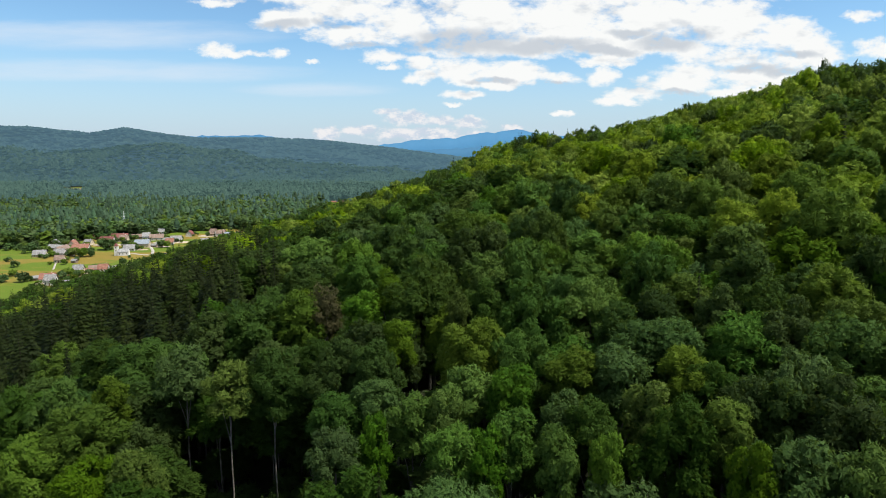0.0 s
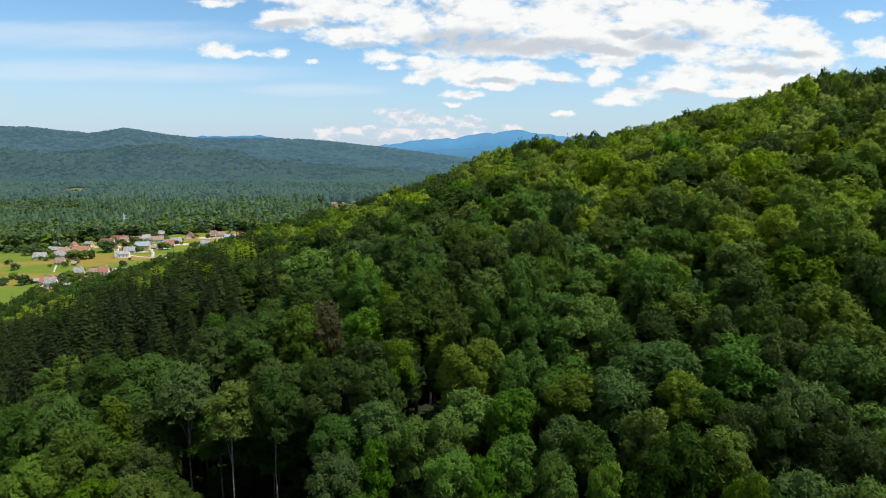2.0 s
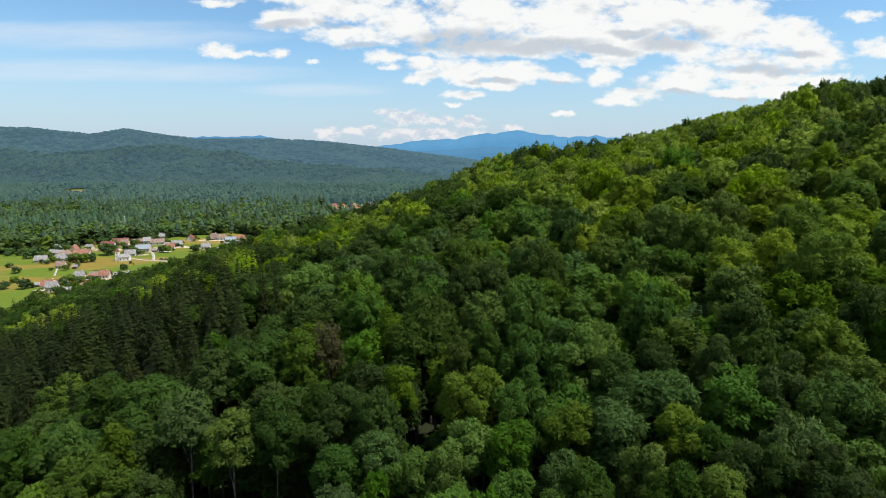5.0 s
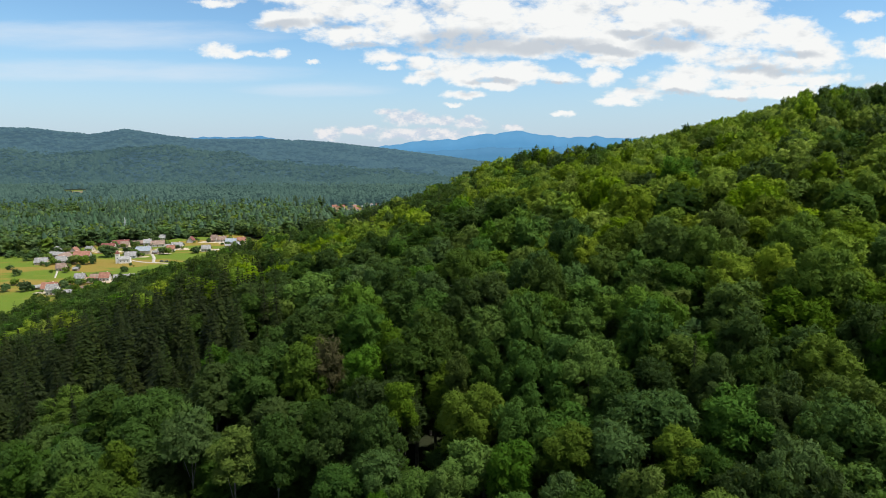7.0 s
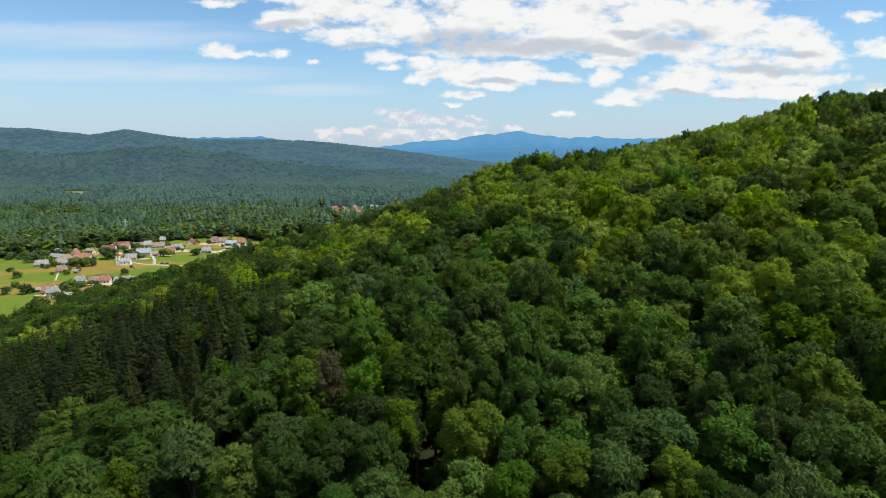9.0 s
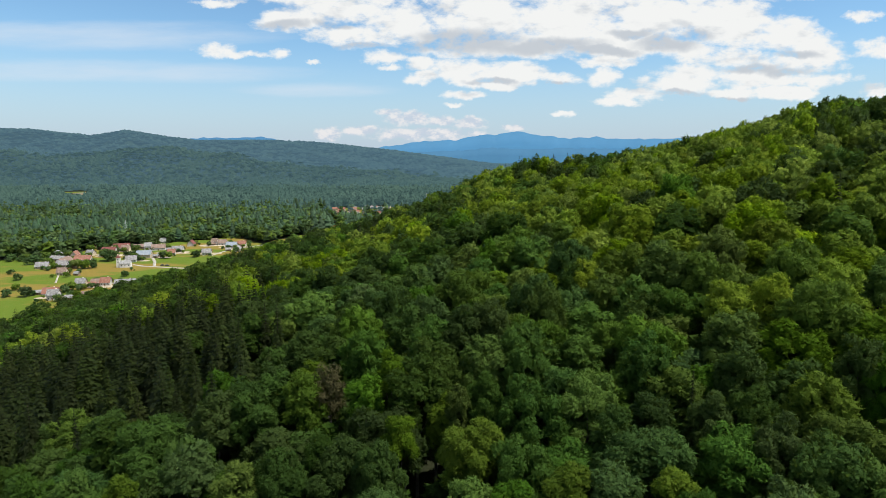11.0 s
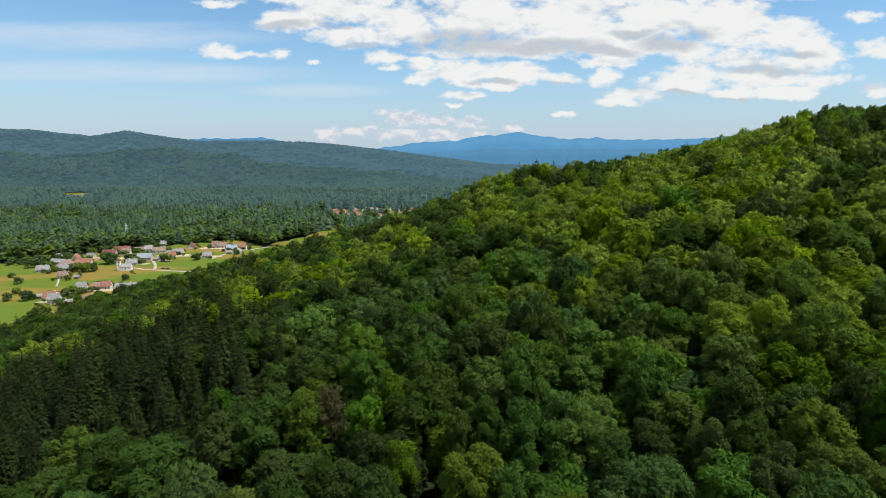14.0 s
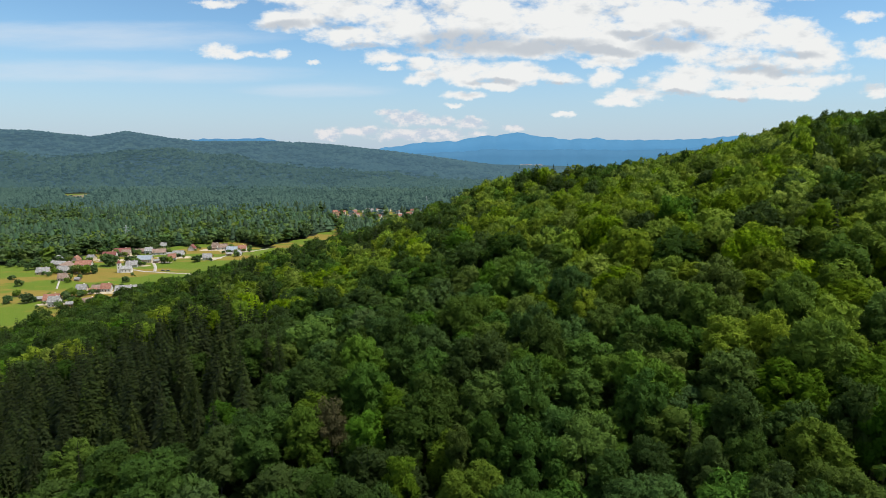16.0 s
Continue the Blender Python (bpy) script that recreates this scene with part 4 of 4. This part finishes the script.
ASPHALT = mottled("pale_gravel_road", (0.26, 0.24, 0.21), (0.38, 0.36, 0.32), 0.3, 0.95)


def block(w, d, h, x=0.0, y=0.0, z=0.0):
    v = np.array([(x + a * w / 2, y + b * d / 2, z + c * h) for c in (0, 1) for a, b in ((-1, -1), (1, -1), (1, 1), (-1, 1))])
    q = np.array([(3, 2, 1, 0), (4, 5, 6, 7), (0, 1, 5, 4), (1, 2, 6, 5), (2, 3, 7, 6), (3, 0, 4, 7)])
    return v, q


def gabled(w, d, h, top):
    """Walls with gables at the two short ends; the ridge runs along x."""
    v = np.array([(-w / 2, -d / 2, -0.6), (w / 2, -d / 2, -0.6), (w / 2, d / 2, -0.6), (-w / 2, d / 2, -0.6), (-w / 2, -d / 2, h), (w / 2, -d / 2, h),
                  (w / 2, d / 2, h), (-w / 2, d / 2, h), (-w / 2, 0, h + top), (w / 2, 0, h + top)], float)
    q = np.array([(0, 1, 5, 4), (2, 3, 7, 6), (1, 2, 6, 5), (3, 0, 4, 7), (5, 6, 9, 9), (7, 4, 8, 8)])
    faces = [tuple(dict.fromkeys(f)) for f in q.tolist()]
    return v, faces


def mesh_part(name, v, faces, material, parent, label=""):
    me = bpy.data.meshes.new(name)
    me.from_pydata([tuple(a) for a in v], [], [tuple(int(i) for i in f) for f in faces])
    me.materials.append(material)
    me.update()
    ob = new(name, me)
    ob.parent = parent
    return tagged(ob, label)


def roof_slab(w, d, h, top, side, over=0.55, thick=0.22):
    """One pitched side of a roof with its eaves."""
    run = d / 2 + over
    drop = top * run / (d / 2)
    a = np.array([(-w / 2 - over, 0, h + top + 0.03), (w / 2 + over, 0, h + top + 0.03), (w / 2 + over, side * run, h + top - drop + 0.03), (-w / 2 - over, side * run, h + top - drop + 0.03)])
    v = np.concatenate([a, a + np.array([0, 0, thick])])
    return v, [(3, 2, 1, 0), (4, 5, 6, 7), (0, 1, 5, 4), (1, 2, 6, 5), (2, 3, 7, 6), (3, 0, 4, 7)]


def house(name, label, x, y, turn, w, d, h, top, roof, wall, r, group, windows=3, chimney=True):
    root = tagged(new(name), label, name, group)
    root.matrix_basis = pose(x, y, float(ground_at(x, y)), 0, 0, turn)
    v, f = gabled(w, d, h, top)
    mesh_part("wall", v, f, WALLS[wall], root)
    for side in (-1, 1):
        v, f = roof_slab(w, d, h, top, side)
        mesh_part("roof", v, f, ROOFS[roof], root)
    if chimney:
        v, f = block(0.7, 0.7, 1.6, w * 0.22, d * 0.12, h + top * 0.72)
        stack_ob = mesh_part("chimney", v, f, BRICK, root)
        v, f = block(0.9, 0.9, 0.15, w * 0.22, d * 0.12, h + top * 0.72 + 1.6)
        mesh_part("cap", v, f, TRIM, stack_ob)
    for side in (-1, 1):
        for k in range(windows):
            for z in ((1.0, 3.7) if h > 4.6 else (1.0,)):
                u = (k + 0.5) / windows * w - w / 2
                if side < 0 and k == windows // 2 and z < 2:
                    v, f = block(1.1, 0.08, 2.1, u, side * (d / 2 + 0.02), 0.0)
                    mesh_part("door", v, f, DOOR, root)
                    continue
                v, f = block(1.3, 0.06, 1.45, u, side * (d / 2 + 0.02), z - 0.05)
                frame_ob = mesh_part("window", v, f, TRIM, root)
                v, f = block(1.06, 0.05, 1.2, u, side * (d / 2 + 0.05), z + 0.07)
                mesh_part("pane", v, f, GLASS, frame_ob)
    v, f = block(0.06, 1.2, 1.3, w / 2 + 0.02, 0, h - 0.2)
    frame_ob = mesh_part("window", v, f, TRIM, root)
    v, f = block(0.05, 0.95, 1.05, w / 2 + 0.05, 0, h - 0.07)
    mesh_part("pane", v, f, GLASS, frame_ob)
    return root


# Place and length of each house, by the colour of its roof.
HOUSES = {
    "grey": [(-489.9, 716.2, 21.9), (-466.2, 701.1, 12.1), (-452.6, 683.0, 17.0), (-438.3, 633.9, 12.1), (-422.6, 643.1, 10.5), (-436.5, 720.1, 9.6), (-349.2, 556.0, 6.4), (-303.7, 551.3, 17.9), (-339.2, 500.4, 7.7), (-366.8, 683.0, 11.8), (-343.2, 752.7, 13.0), (-296.2, 728.0, 10.4), (-505.4, 752.7, 15.8)],
    "red": [(-443.7, 701.1, 9.4), (-417.1, 672.6, 16.7), (-350.7, 514.3, 11.8), (-326.5, 558.4, 8.0), (-340.1, 728.0, 7.0), (-275.9, 797.7, 10.7)],
    "brown": [(-428.8, 655.9, 22.6), (-308.7, 500.4, 9.6), (-404.8, 774.5, 10.4), (-374.2, 765.6, 16.1), (-305.7, 807.3, 10.8), (-412.7, 757.0, 10.1), (-396.4, 602.0, 8.1), (-333.1, 558.4, 11.7), (-315.9, 807.3, 7.7)],
    "maroon": [(-463.7, 770.1, 8.8), (-424.6, 740.1, 15.6), (-424.9, 770.1, 19.1), (-344.7, 797.7, 10.7)],
    "blue": [(-364.3, 708.6, 16.3), (-284.8, 783.6, 13.5)],
    "white": [(-398.0, 827.3, 9.5), (-389.8, 770.1, 7.4), (-267.3, 757.0, 7.2)],
}
ROOF_WORDS = {"grey": "pale grey slab roof", "red": "bright red tiled roof", "brown": "weathered brown tiled roof", "maroon": "dark maroon tiled roof",
              "blue": "bluish metal roof", "white": "pale sheet roof"}


def build_village():
    r = random.Random(5)
    for roof, rows in HOUSES.items():
        for x, y, wide in rows:
            barn = roof in ("grey", "brown") and r.random() < 0.4
            wide = max(8.8, wide * 1.0)
            turn = r.choice([8, 14, 20, -12, 96, 102, 10])
            if barn:
                house("barn", "weathered wooden barn with a " + ROOF_WORDS[roof] + " on the meadow", x, y, turn if abs(turn) < 40 else turn - 90, wide + 1.5, wide * 0.62, 3.2, 3.0, roof, "wood", r, "village houses", 2, False)
            else:
                wall = r.choice(["white", "white", "cream"])
                house("house", wall + " rendered village house with a " + ROOF_WORDS[roof], x, y, turn, wide, min(10.0, wide * 0.76), r.choice([3.0, 3.4, 4.8]), 4.2, roof, wall, r, "village houses")


def build_sheds():
    """Small sheds and lean-tos beside the houses."""
    r = random.Random(31)
    for roof, rows in HOUSES.items():
        for x, y, wide in rows[::2]:
            kind = r.choice(["brown", "grey", "grey", "red"])
            house("shed", "small weathered shed with a " + ROOF_WORDS[kind] + " beside a farmhouse", x + r.choice([-1, 1]) * r.uniform(11, 15), y + r.uniform(-5, 5),
                  r.choice([10, 18, -8]), r.uniform(5, 7), r.uniform(3.6, 4.6), 2.4, 1.6, kind, "wood", r, "village sheds", 1, False)


def distant_town():
    """Pale houses of a town at the far end of the valley."""
    r = random.Random(44)
    for k in range(14):
        y = r.uniform(4080, 4260)
        x = y * r.uniform(0.128, 0.172)
        root = house("house", "pale house of the distant town in the haze", x, y, r.choice([5, 20, -10, 95]), r.uniform(13, 22), 11, 7.0, 3.0, r.choice(["white", "grey", "brown"]), "limewash", r, "distant town", 2, False)
        root.location.z = float(floor_at(x, y)) + 0.5


def build_church():
    root = tagged(new("church"), "small white village church with a square tower and pale roof", "church")
    x, y = -356.0, 650.0
    root.matrix_basis = pose(x, y, float(ground_at(x, y)), 0, 0, 12)
    v, f = gabled(11.0, 6.8, 4.6, 2.9)
    mesh_part("nave", v, f, WALLS["limewash"], root)
    for side in (-1, 1):
        v, f = roof_slab(11.0, 6.8, 4.6, 2.9, side, 0.35)
        mesh_part("roof", v, f, ROOFS["white"], root)
    v, f = block(3.8, 3.8, 11.4, -7.3, 0, -0.6)
    tower = mesh_part("tower", v, f, WALLS["limewash"], root, "white square bell tower")
    v = np.array([(-7.3 + a * 2.1, b * 2.1, 10.8) for a, b in ((-1, -1), (1, -1), (1, 1), (-1, 1))] + [(-7.3, 0, 14.6)])
    mesh_part("spire", v, [(3, 2, 1, 0), (0, 1, 4), (1, 2, 4), (2, 3, 4), (3, 0, 4)], ROOFS["maroon"], root, "dark pyramid spire of the tower")
    for z in (5.0, 8.4):
        v, f = block(0.8, 0.08, 1.5, -7.3, -1.92, z)
        mesh_part("louvre", v, f, GLASS, tower)
    for u in (-3.6, 0, 3.6):
        v, f = block(0.7, 0.08, 1.7, u, -3.42, 1.6)
        mesh_part("window", v, f, GLASS, root)


def road(name, points, width, label):
    """A gravel strip laid on the meadow, with real thickness."""
    pts = []
    for (ax, ay), (bx, by) in zip(points, points[1:]):
        n = max(2, int(math.hypot(bx - ax, by - ay) / 5))
        pts += [(ax + (bx - ax) * k / n, ay + (by - ay) * k / n) for k in range(n)]
    pts.append(points[-1])
    verts, quads = [], []
    for k, (px, py) in enumerate(pts):
        ax, ay = pts[max(k - 1, 0)]
        bx, by = pts[min(k + 1, len(pts) - 1)]
        length = math.hypot(bx - ax, by - ay)
        nx, ny = -(by - ay) / length, (bx - ax) / length
        for s, dz in ((-1, -0.15), (-0.9, 0.14), (0.9, 0.14), (1, -0.15)):
            sx, sy = px + nx * s * width / 2, py + ny * s * width / 2
            verts.append((sx, sy, float(ground_at(sx, sy)) + dz + 0.05))
    for k in range(len(pts) - 1):
        for s in range(3):
            quads.append((k * 4 + s, k * 4 + s + 1, k * 4 + 5 + s, k * 4 + 4 + s))
    ob = quad_object(name, np.array(verts), np.array(quads), ASPHALT)
    tagged(ob, label, "road", kind="structure")


# Trees and bushes between the houses: place and size.
ORCHARD = [(-505.2, 679.5, 0.86), (-492.0, 679.5, 0.72), (-464.9, 659.2, 1.11), (-439.7, 646.3, 0.95), (-464.9, 686.6, 0.87), (-454.9, 704.8, 0.89), (-403.1, 636.9, 1.07), (-393.8, 636.9, 0.94), (-389.3, 643.1, 0.95), (-396.7, 686.6, 1.45), (-416.8, 716.2, 0.9), (-363.3, 686.6, 0.87), (-449.3, 602.0, 0.63), (-422.9, 573.1, 0.72), (-397.2, 535.5, 0.68), (-387.2, 510.2, 0.75), (-370.7, 510.2, 0.86), (-346.2, 535.5, 0.9), (-338.3, 535.5, 0.68), (-328.8, 596.5, 0.63), (-339.7, 630.8, 0.33), (-377.4, 708.6, 1.04), (-338.5, 704.8, 1.04), (-303.9, 712.4, 0.9), (-361.2, 716.2, 0.61), (-387.5, 827.3, 0.87), (-411.6, 827.3, 1.04), (-435.6, 827.3, 1.22), (-350.0, 853.6, 1.25), (-372.5, 848.2, 0.89)]


def village_trees():
    r = random.Random(9)
    models = {}
    near_houses = [(hx + r.uniform(-13, 13), hy + r.choice([-1, 1, 1]) * r.uniform(6, 13), r.uniform(0.25, 0.68)) for rows in HOUSES.values() for hx, hy, w in rows for n in range(5)]
    edge = [(u * y0 + r.uniform(-14, 14), y0 - r.uniform(0, 24), r.uniform(0.5, 1.1)) for n in range(3) for u, y0 in ((-0.68, 700), (-0.66, 715), (-0.63, 735), (-0.60, 760), (-0.57, 785), (-0.54, 800), (-0.51, 815), (-0.48, 830), (-0.45, 842), (-0.42, 850), (-0.39, 868), (-0.36, 880), (-0.33, 905))]
    twins = [(x + r.uniform(-6, 6), y + r.uniform(-6, 6), size * r.uniform(0.5, 0.9)) for x, y, size in ORCHARD]
    for x, y, size in ORCHARD + twins + edge + near_houses:
        kind = r.choice(["beech", "beech", "maple"])
        size = min(size, 1.6)
        m = pose(x, y, float(ground_at(x, y)), 0, 0, r.uniform(0, 360)) @ Matrix.Diagonal((size * r.uniform(0.9, 1.2), size * r.uniform(0.9, 1.2), size * r.uniform(0.75, 1.1), 1))
        if kind not in models:
            root = tagged(new("garden_tree"), "round green garden tree on the village meadow", "tree", "trees in the village")
            rr = np.random.RandomState(71 if kind == "beech" else 72)
            part("trunk", leafy_limbs(rr, 10.0, 3.0, 4), BARK, root, smooth=True)
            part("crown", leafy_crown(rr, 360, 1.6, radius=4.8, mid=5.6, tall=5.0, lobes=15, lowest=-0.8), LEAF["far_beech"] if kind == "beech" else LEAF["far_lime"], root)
            models[kind] = root
            root.matrix_basis = m
        else:
            s = models[kind].matrix_basis.to_scale()
            copy_thing(models[kind], m @ Matrix.Diagonal((1 / s[0], 1 / s[1], 1 / s[2], 1)))


def yards():
    """Bare trodden gravel round the farmyards."""
    r = np.random.RandomState(3)
    earth = mottled("trodden_yard_gravel", (0.30, 0.25, 0.18), (0.44, 0.38, 0.28), 0.2, 0.95)
    for x, y, wide, deep in ((-486, 704, 44, 18), (-440, 690, 40, 22), (-425, 660, 40, 18), (-412, 722, 46, 20), (-424, 752, 44, 18), (-372, 776, 44, 20), (-392, 752, 34, 16), (-343, 744, 44, 18), (-300, 736, 40, 14),
                             (-283, 790, 46, 20), (-318, 800, 40, 16), (-345, 508, 30, 12), (-322, 552, 44, 12), (-350, 712, 30, 14), (-364, 690, 30, 14), (-404, 800, 30, 12)):
        a = np.linspace(0, 2 * np.pi, 29)[:-1]
        rad = 1 + 0.18 * np.sin(3 * a + r.uniform(0, 6)) + 0.1 * np.sin(5 * a + r.uniform(0, 6))
        ring = np.stack([x + np.cos(a) * wide / 2 * rad, y + np.sin(a) * deep / 2 * rad], -1)
        inner = np.stack([x + (ring[:, 0] - x) * 0.9, y + (ring[:, 1] - y) * 0.9], -1)
        low = np.concatenate([ring, np.asarray(ground_at(ring[:, 0], ring[:, 1]))[:, None] - 0.1], 1)
        high = np.concatenate([inner, np.asarray(ground_at(inner[:, 0], inner[:, 1]))[:, None] + 0.12], 1)
        core = np.array([[x, y, float(ground_at(x, y)) + 0.12]])
        n = len(a)
        faces = [(k, (k + 1) % n, n + (k + 1) % n, n + k) for k in range(n)] + [(n + k, n + (k + 1) % n, 2 * n) for k in range(n)]
        ob = mesh_part("yard_ground", np.concatenate([low, high, core]), faces, earth, None)
        tagged(ob, "pale trodden gravel yard among the farmhouses", "yard", kind="structure")


def clearings():
    """Felled patches of bare tan earth in the woods."""
    earth = mottled("bare_felled_earth", (0.11, 0.098, 0.055), (0.17, 0.15, 0.09), 0.05, 0.95)
    for x, y, wide, deep in ((-1102, 1770, 92, 400), (-406, 1090, 11, 130)):
        a = np.linspace(0, 2 * np.pi, 33)[:-1]
        rad = 1 + 0.15 * np.sin(3 * a) + 0.1 * np.sin(7 * a + 1)
        ring = np.stack([x + np.cos(a) * wide / 2 * rad, y + np.sin(a) * deep / 2 * rad], -1)
        low = np.concatenate([ring, np.full((32, 1), -1.5)], 1)
        inner = np.stack([x + (ring[:, 0] - x) * 0.95, y + (ring[:, 1] - y) * 0.95, np.full(32, 1.4)], -1)
        faces = [(k, (k + 1) % 32, 32 + (k + 1) % 32, 32 + k) for k in range(32)] + [(32 + k, 32 + (k + 1) % 32, 64) for k in range(32)]
        ob = mesh_part("clearing_ground", np.concatenate([low, inner, [[x, y, 1.6]]]), faces, earth, None)
        tagged(ob, "bare tan earth of a felled clearing in the woods", "clearing", kind="structure")


def parked_cars():
    """A few cars standing by the lanes."""
    paints = {"white": (0.72, 0.72, 0.70), "dark grey": (0.05, 0.055, 0.06), "red": (0.38, 0.03, 0.025)}
    tyre = surface("tyre_rubber", 0.9)[0]
    tyre.node_tree.nodes["Principled BSDF"].inputs["Base Color"].default_value = (0.02, 0.02, 0.02, 1)
    for x, y, turn, colour in ((-396, 606, 15, "white"), (-318, 656, 5, "dark grey"), (-312, 655, 8, "dark grey"), (-352, 716, 80, "white"), (-300, 752, 20, "red"), (-428, 700, 30, "white"), (-285, 790, 10, "dark grey")):
        mat, g, bsdf = surface(colour.replace(" ", "_") + "_car_paint", 0.3, 0.5)
        bsdf.inputs["Base Color"].default_value = (*paints[colour], 1)
        root = tagged(new("parked_car"), colour + " car parked beside the village lane", "car", "parked cars")
        root.matrix_basis = pose(x, y, float(ground_at(x, y)) + 0.12, 0, 0, turn)
        v, f = block(4.3, 1.75, 0.75, 0, 0, 0.32)
        v[4:, 0] *= 0.96
        mesh_part("body", v, f, mat, root)
        v, f = block(2.4, 1.6, 0.62, -0.2, 0, 1.07)
        v[4:, 0] = -0.2 + (v[4:, 0] + 0.2) * 0.7
        v[4:, 1] *= 0.86
        cabin = mesh_part("cabin", v, f, GLASS, root, "dark glazed cabin")
        v, f = block(1.66, 1.36, 0.06, -0.2, 0, 1.69)
        mesh_part("roof_panel", v, f, mat, cabin)
        for wx in (-1.35, 1.35):
            for wy in (-0.82, 0.82):
                part("wheel", tube([(wx, wy - 0.1, 0.32), (wx, wy - 0.09, 0.32), (wx, wy + 0.09, 0.32), (wx, wy + 0.1, 0.32)], [0.02, 0.32, 0.32, 0.02], 12), tyre, root)


def far_town():
    """The larger village further down the valley, half hidden by the wood."""
    r = random.Random(14)
    made = []
    tries = 0
    while len(made) < 48 and tries < 4000:
        tries += 1
        u, y = r.uniform(-0.192, -0.030), r.uniform(1185, 1345)
        y += (u + 0.11) * 700
        x = u * y
        if any(math.hypot(x - a, y - b) < 13 for a, b in made):
            continue
        made.append((x, y))
        roof = "red" if u < -0.165 else r.choice(["red", "brown", "grey", "grey", "white", "maroon"])
        wall = r.choice(["white", "white", "cream"])
        house("house", wall + " house with a " + ROOF_WORDS[roof] + " far off", x, y, r.choice([5, 15, -15, 95]), r.uniform(10, 14), 8.5,
              r.choice([4.8, 5.4]), 3.2, roof, wall, r, "houses of the far settlement", 3, False)


def pylon():
    """A lattice mast of the power line at the wood's edge."""
    root = tagged(new("lattice_mast"), "pale grey lattice mast of a power line", "mast")
    x, y = -461.0, 850.0
    root.matrix_basis = pose(x, y, float(ground_at(x, y)), 0, 0, 20)
    steel = mottled("galvanised_steel", (0.42, 0.44, 0.45), (0.56, 0.58, 0.59), 1.0, 0.5)
    high = 30.0
    for a, b in ((-1, -1), (1, -1), (1, 1), (-1, 1)):
        part("leg", tube([(a * 2.2, b * 2.2, -0.5), (a * 0.8, b * 0.8, high * 0.7), (a * 0.3, b * 0.3, high)], [0.16, 0.13, 0.10], 5), steel, root)
    for k in range(9):
        z0, z1 = high * k / 9, high * (k + 1) / 9
        w0, w1 = 2.2 - 1.9 * (z0 / high), 2.2 - 1.9 * (z1 / high)
        for a, b, c, d in ((-1, -1, 1, -1), (1, -1, 1, 1), (1, 1, -1, 1), (-1, 1, -1, -1)):
            part("brace", tube([(a * w0, b * w0, z0), (c * w1, d * w1, z1)], [0.08, 0.08], 4), steel, root)
    for z, half in ((high * 0.72, 4.5), (high * 0.86, 3.4)):
        part("arm", tube([(-half, 0, z), (0, 0, z + 0.7), (half, 0, z)], [0.10, 0.16, 0.10], 5), steel, root)
    copy_thing(root, pose(-42.0, 1430.0, float(ground_at(-42.0, 1430.0)), 0, 0, 30))


build_village()
build_sheds()
build_church()
road("road_1", [(-356.1, 664.4), (-338.9, 654.6), (-325.8, 651.4), (-305.8, 645.1), (-277.9, 638.8), (-256.8, 635.8)], 3.6, "pale gravel road past the church")
road("road_2", [(-326.7, 654.6), (-339.0, 681.5), (-358.4, 714.5), (-375.7, 738.1), (-383.0, 767.9), (-366.2, 776.9)], 3.4, "pale gravel lane up through the village")
road("road_3", [(-289.1, 718.4), (-279.5, 772.5), (-265.2, 790.8), (-244.5, 814.8)], 3.4, "pale gravel road along the meadow")
road("road_4", [(-379.6, 564.7), (-412.9, 623.6), (-425.0, 654.4)], 1.8, "narrow pale track across the meadow")
yards()
village_trees()
far_town()
distant_town()
clearings()
parked_cars()
pylon()
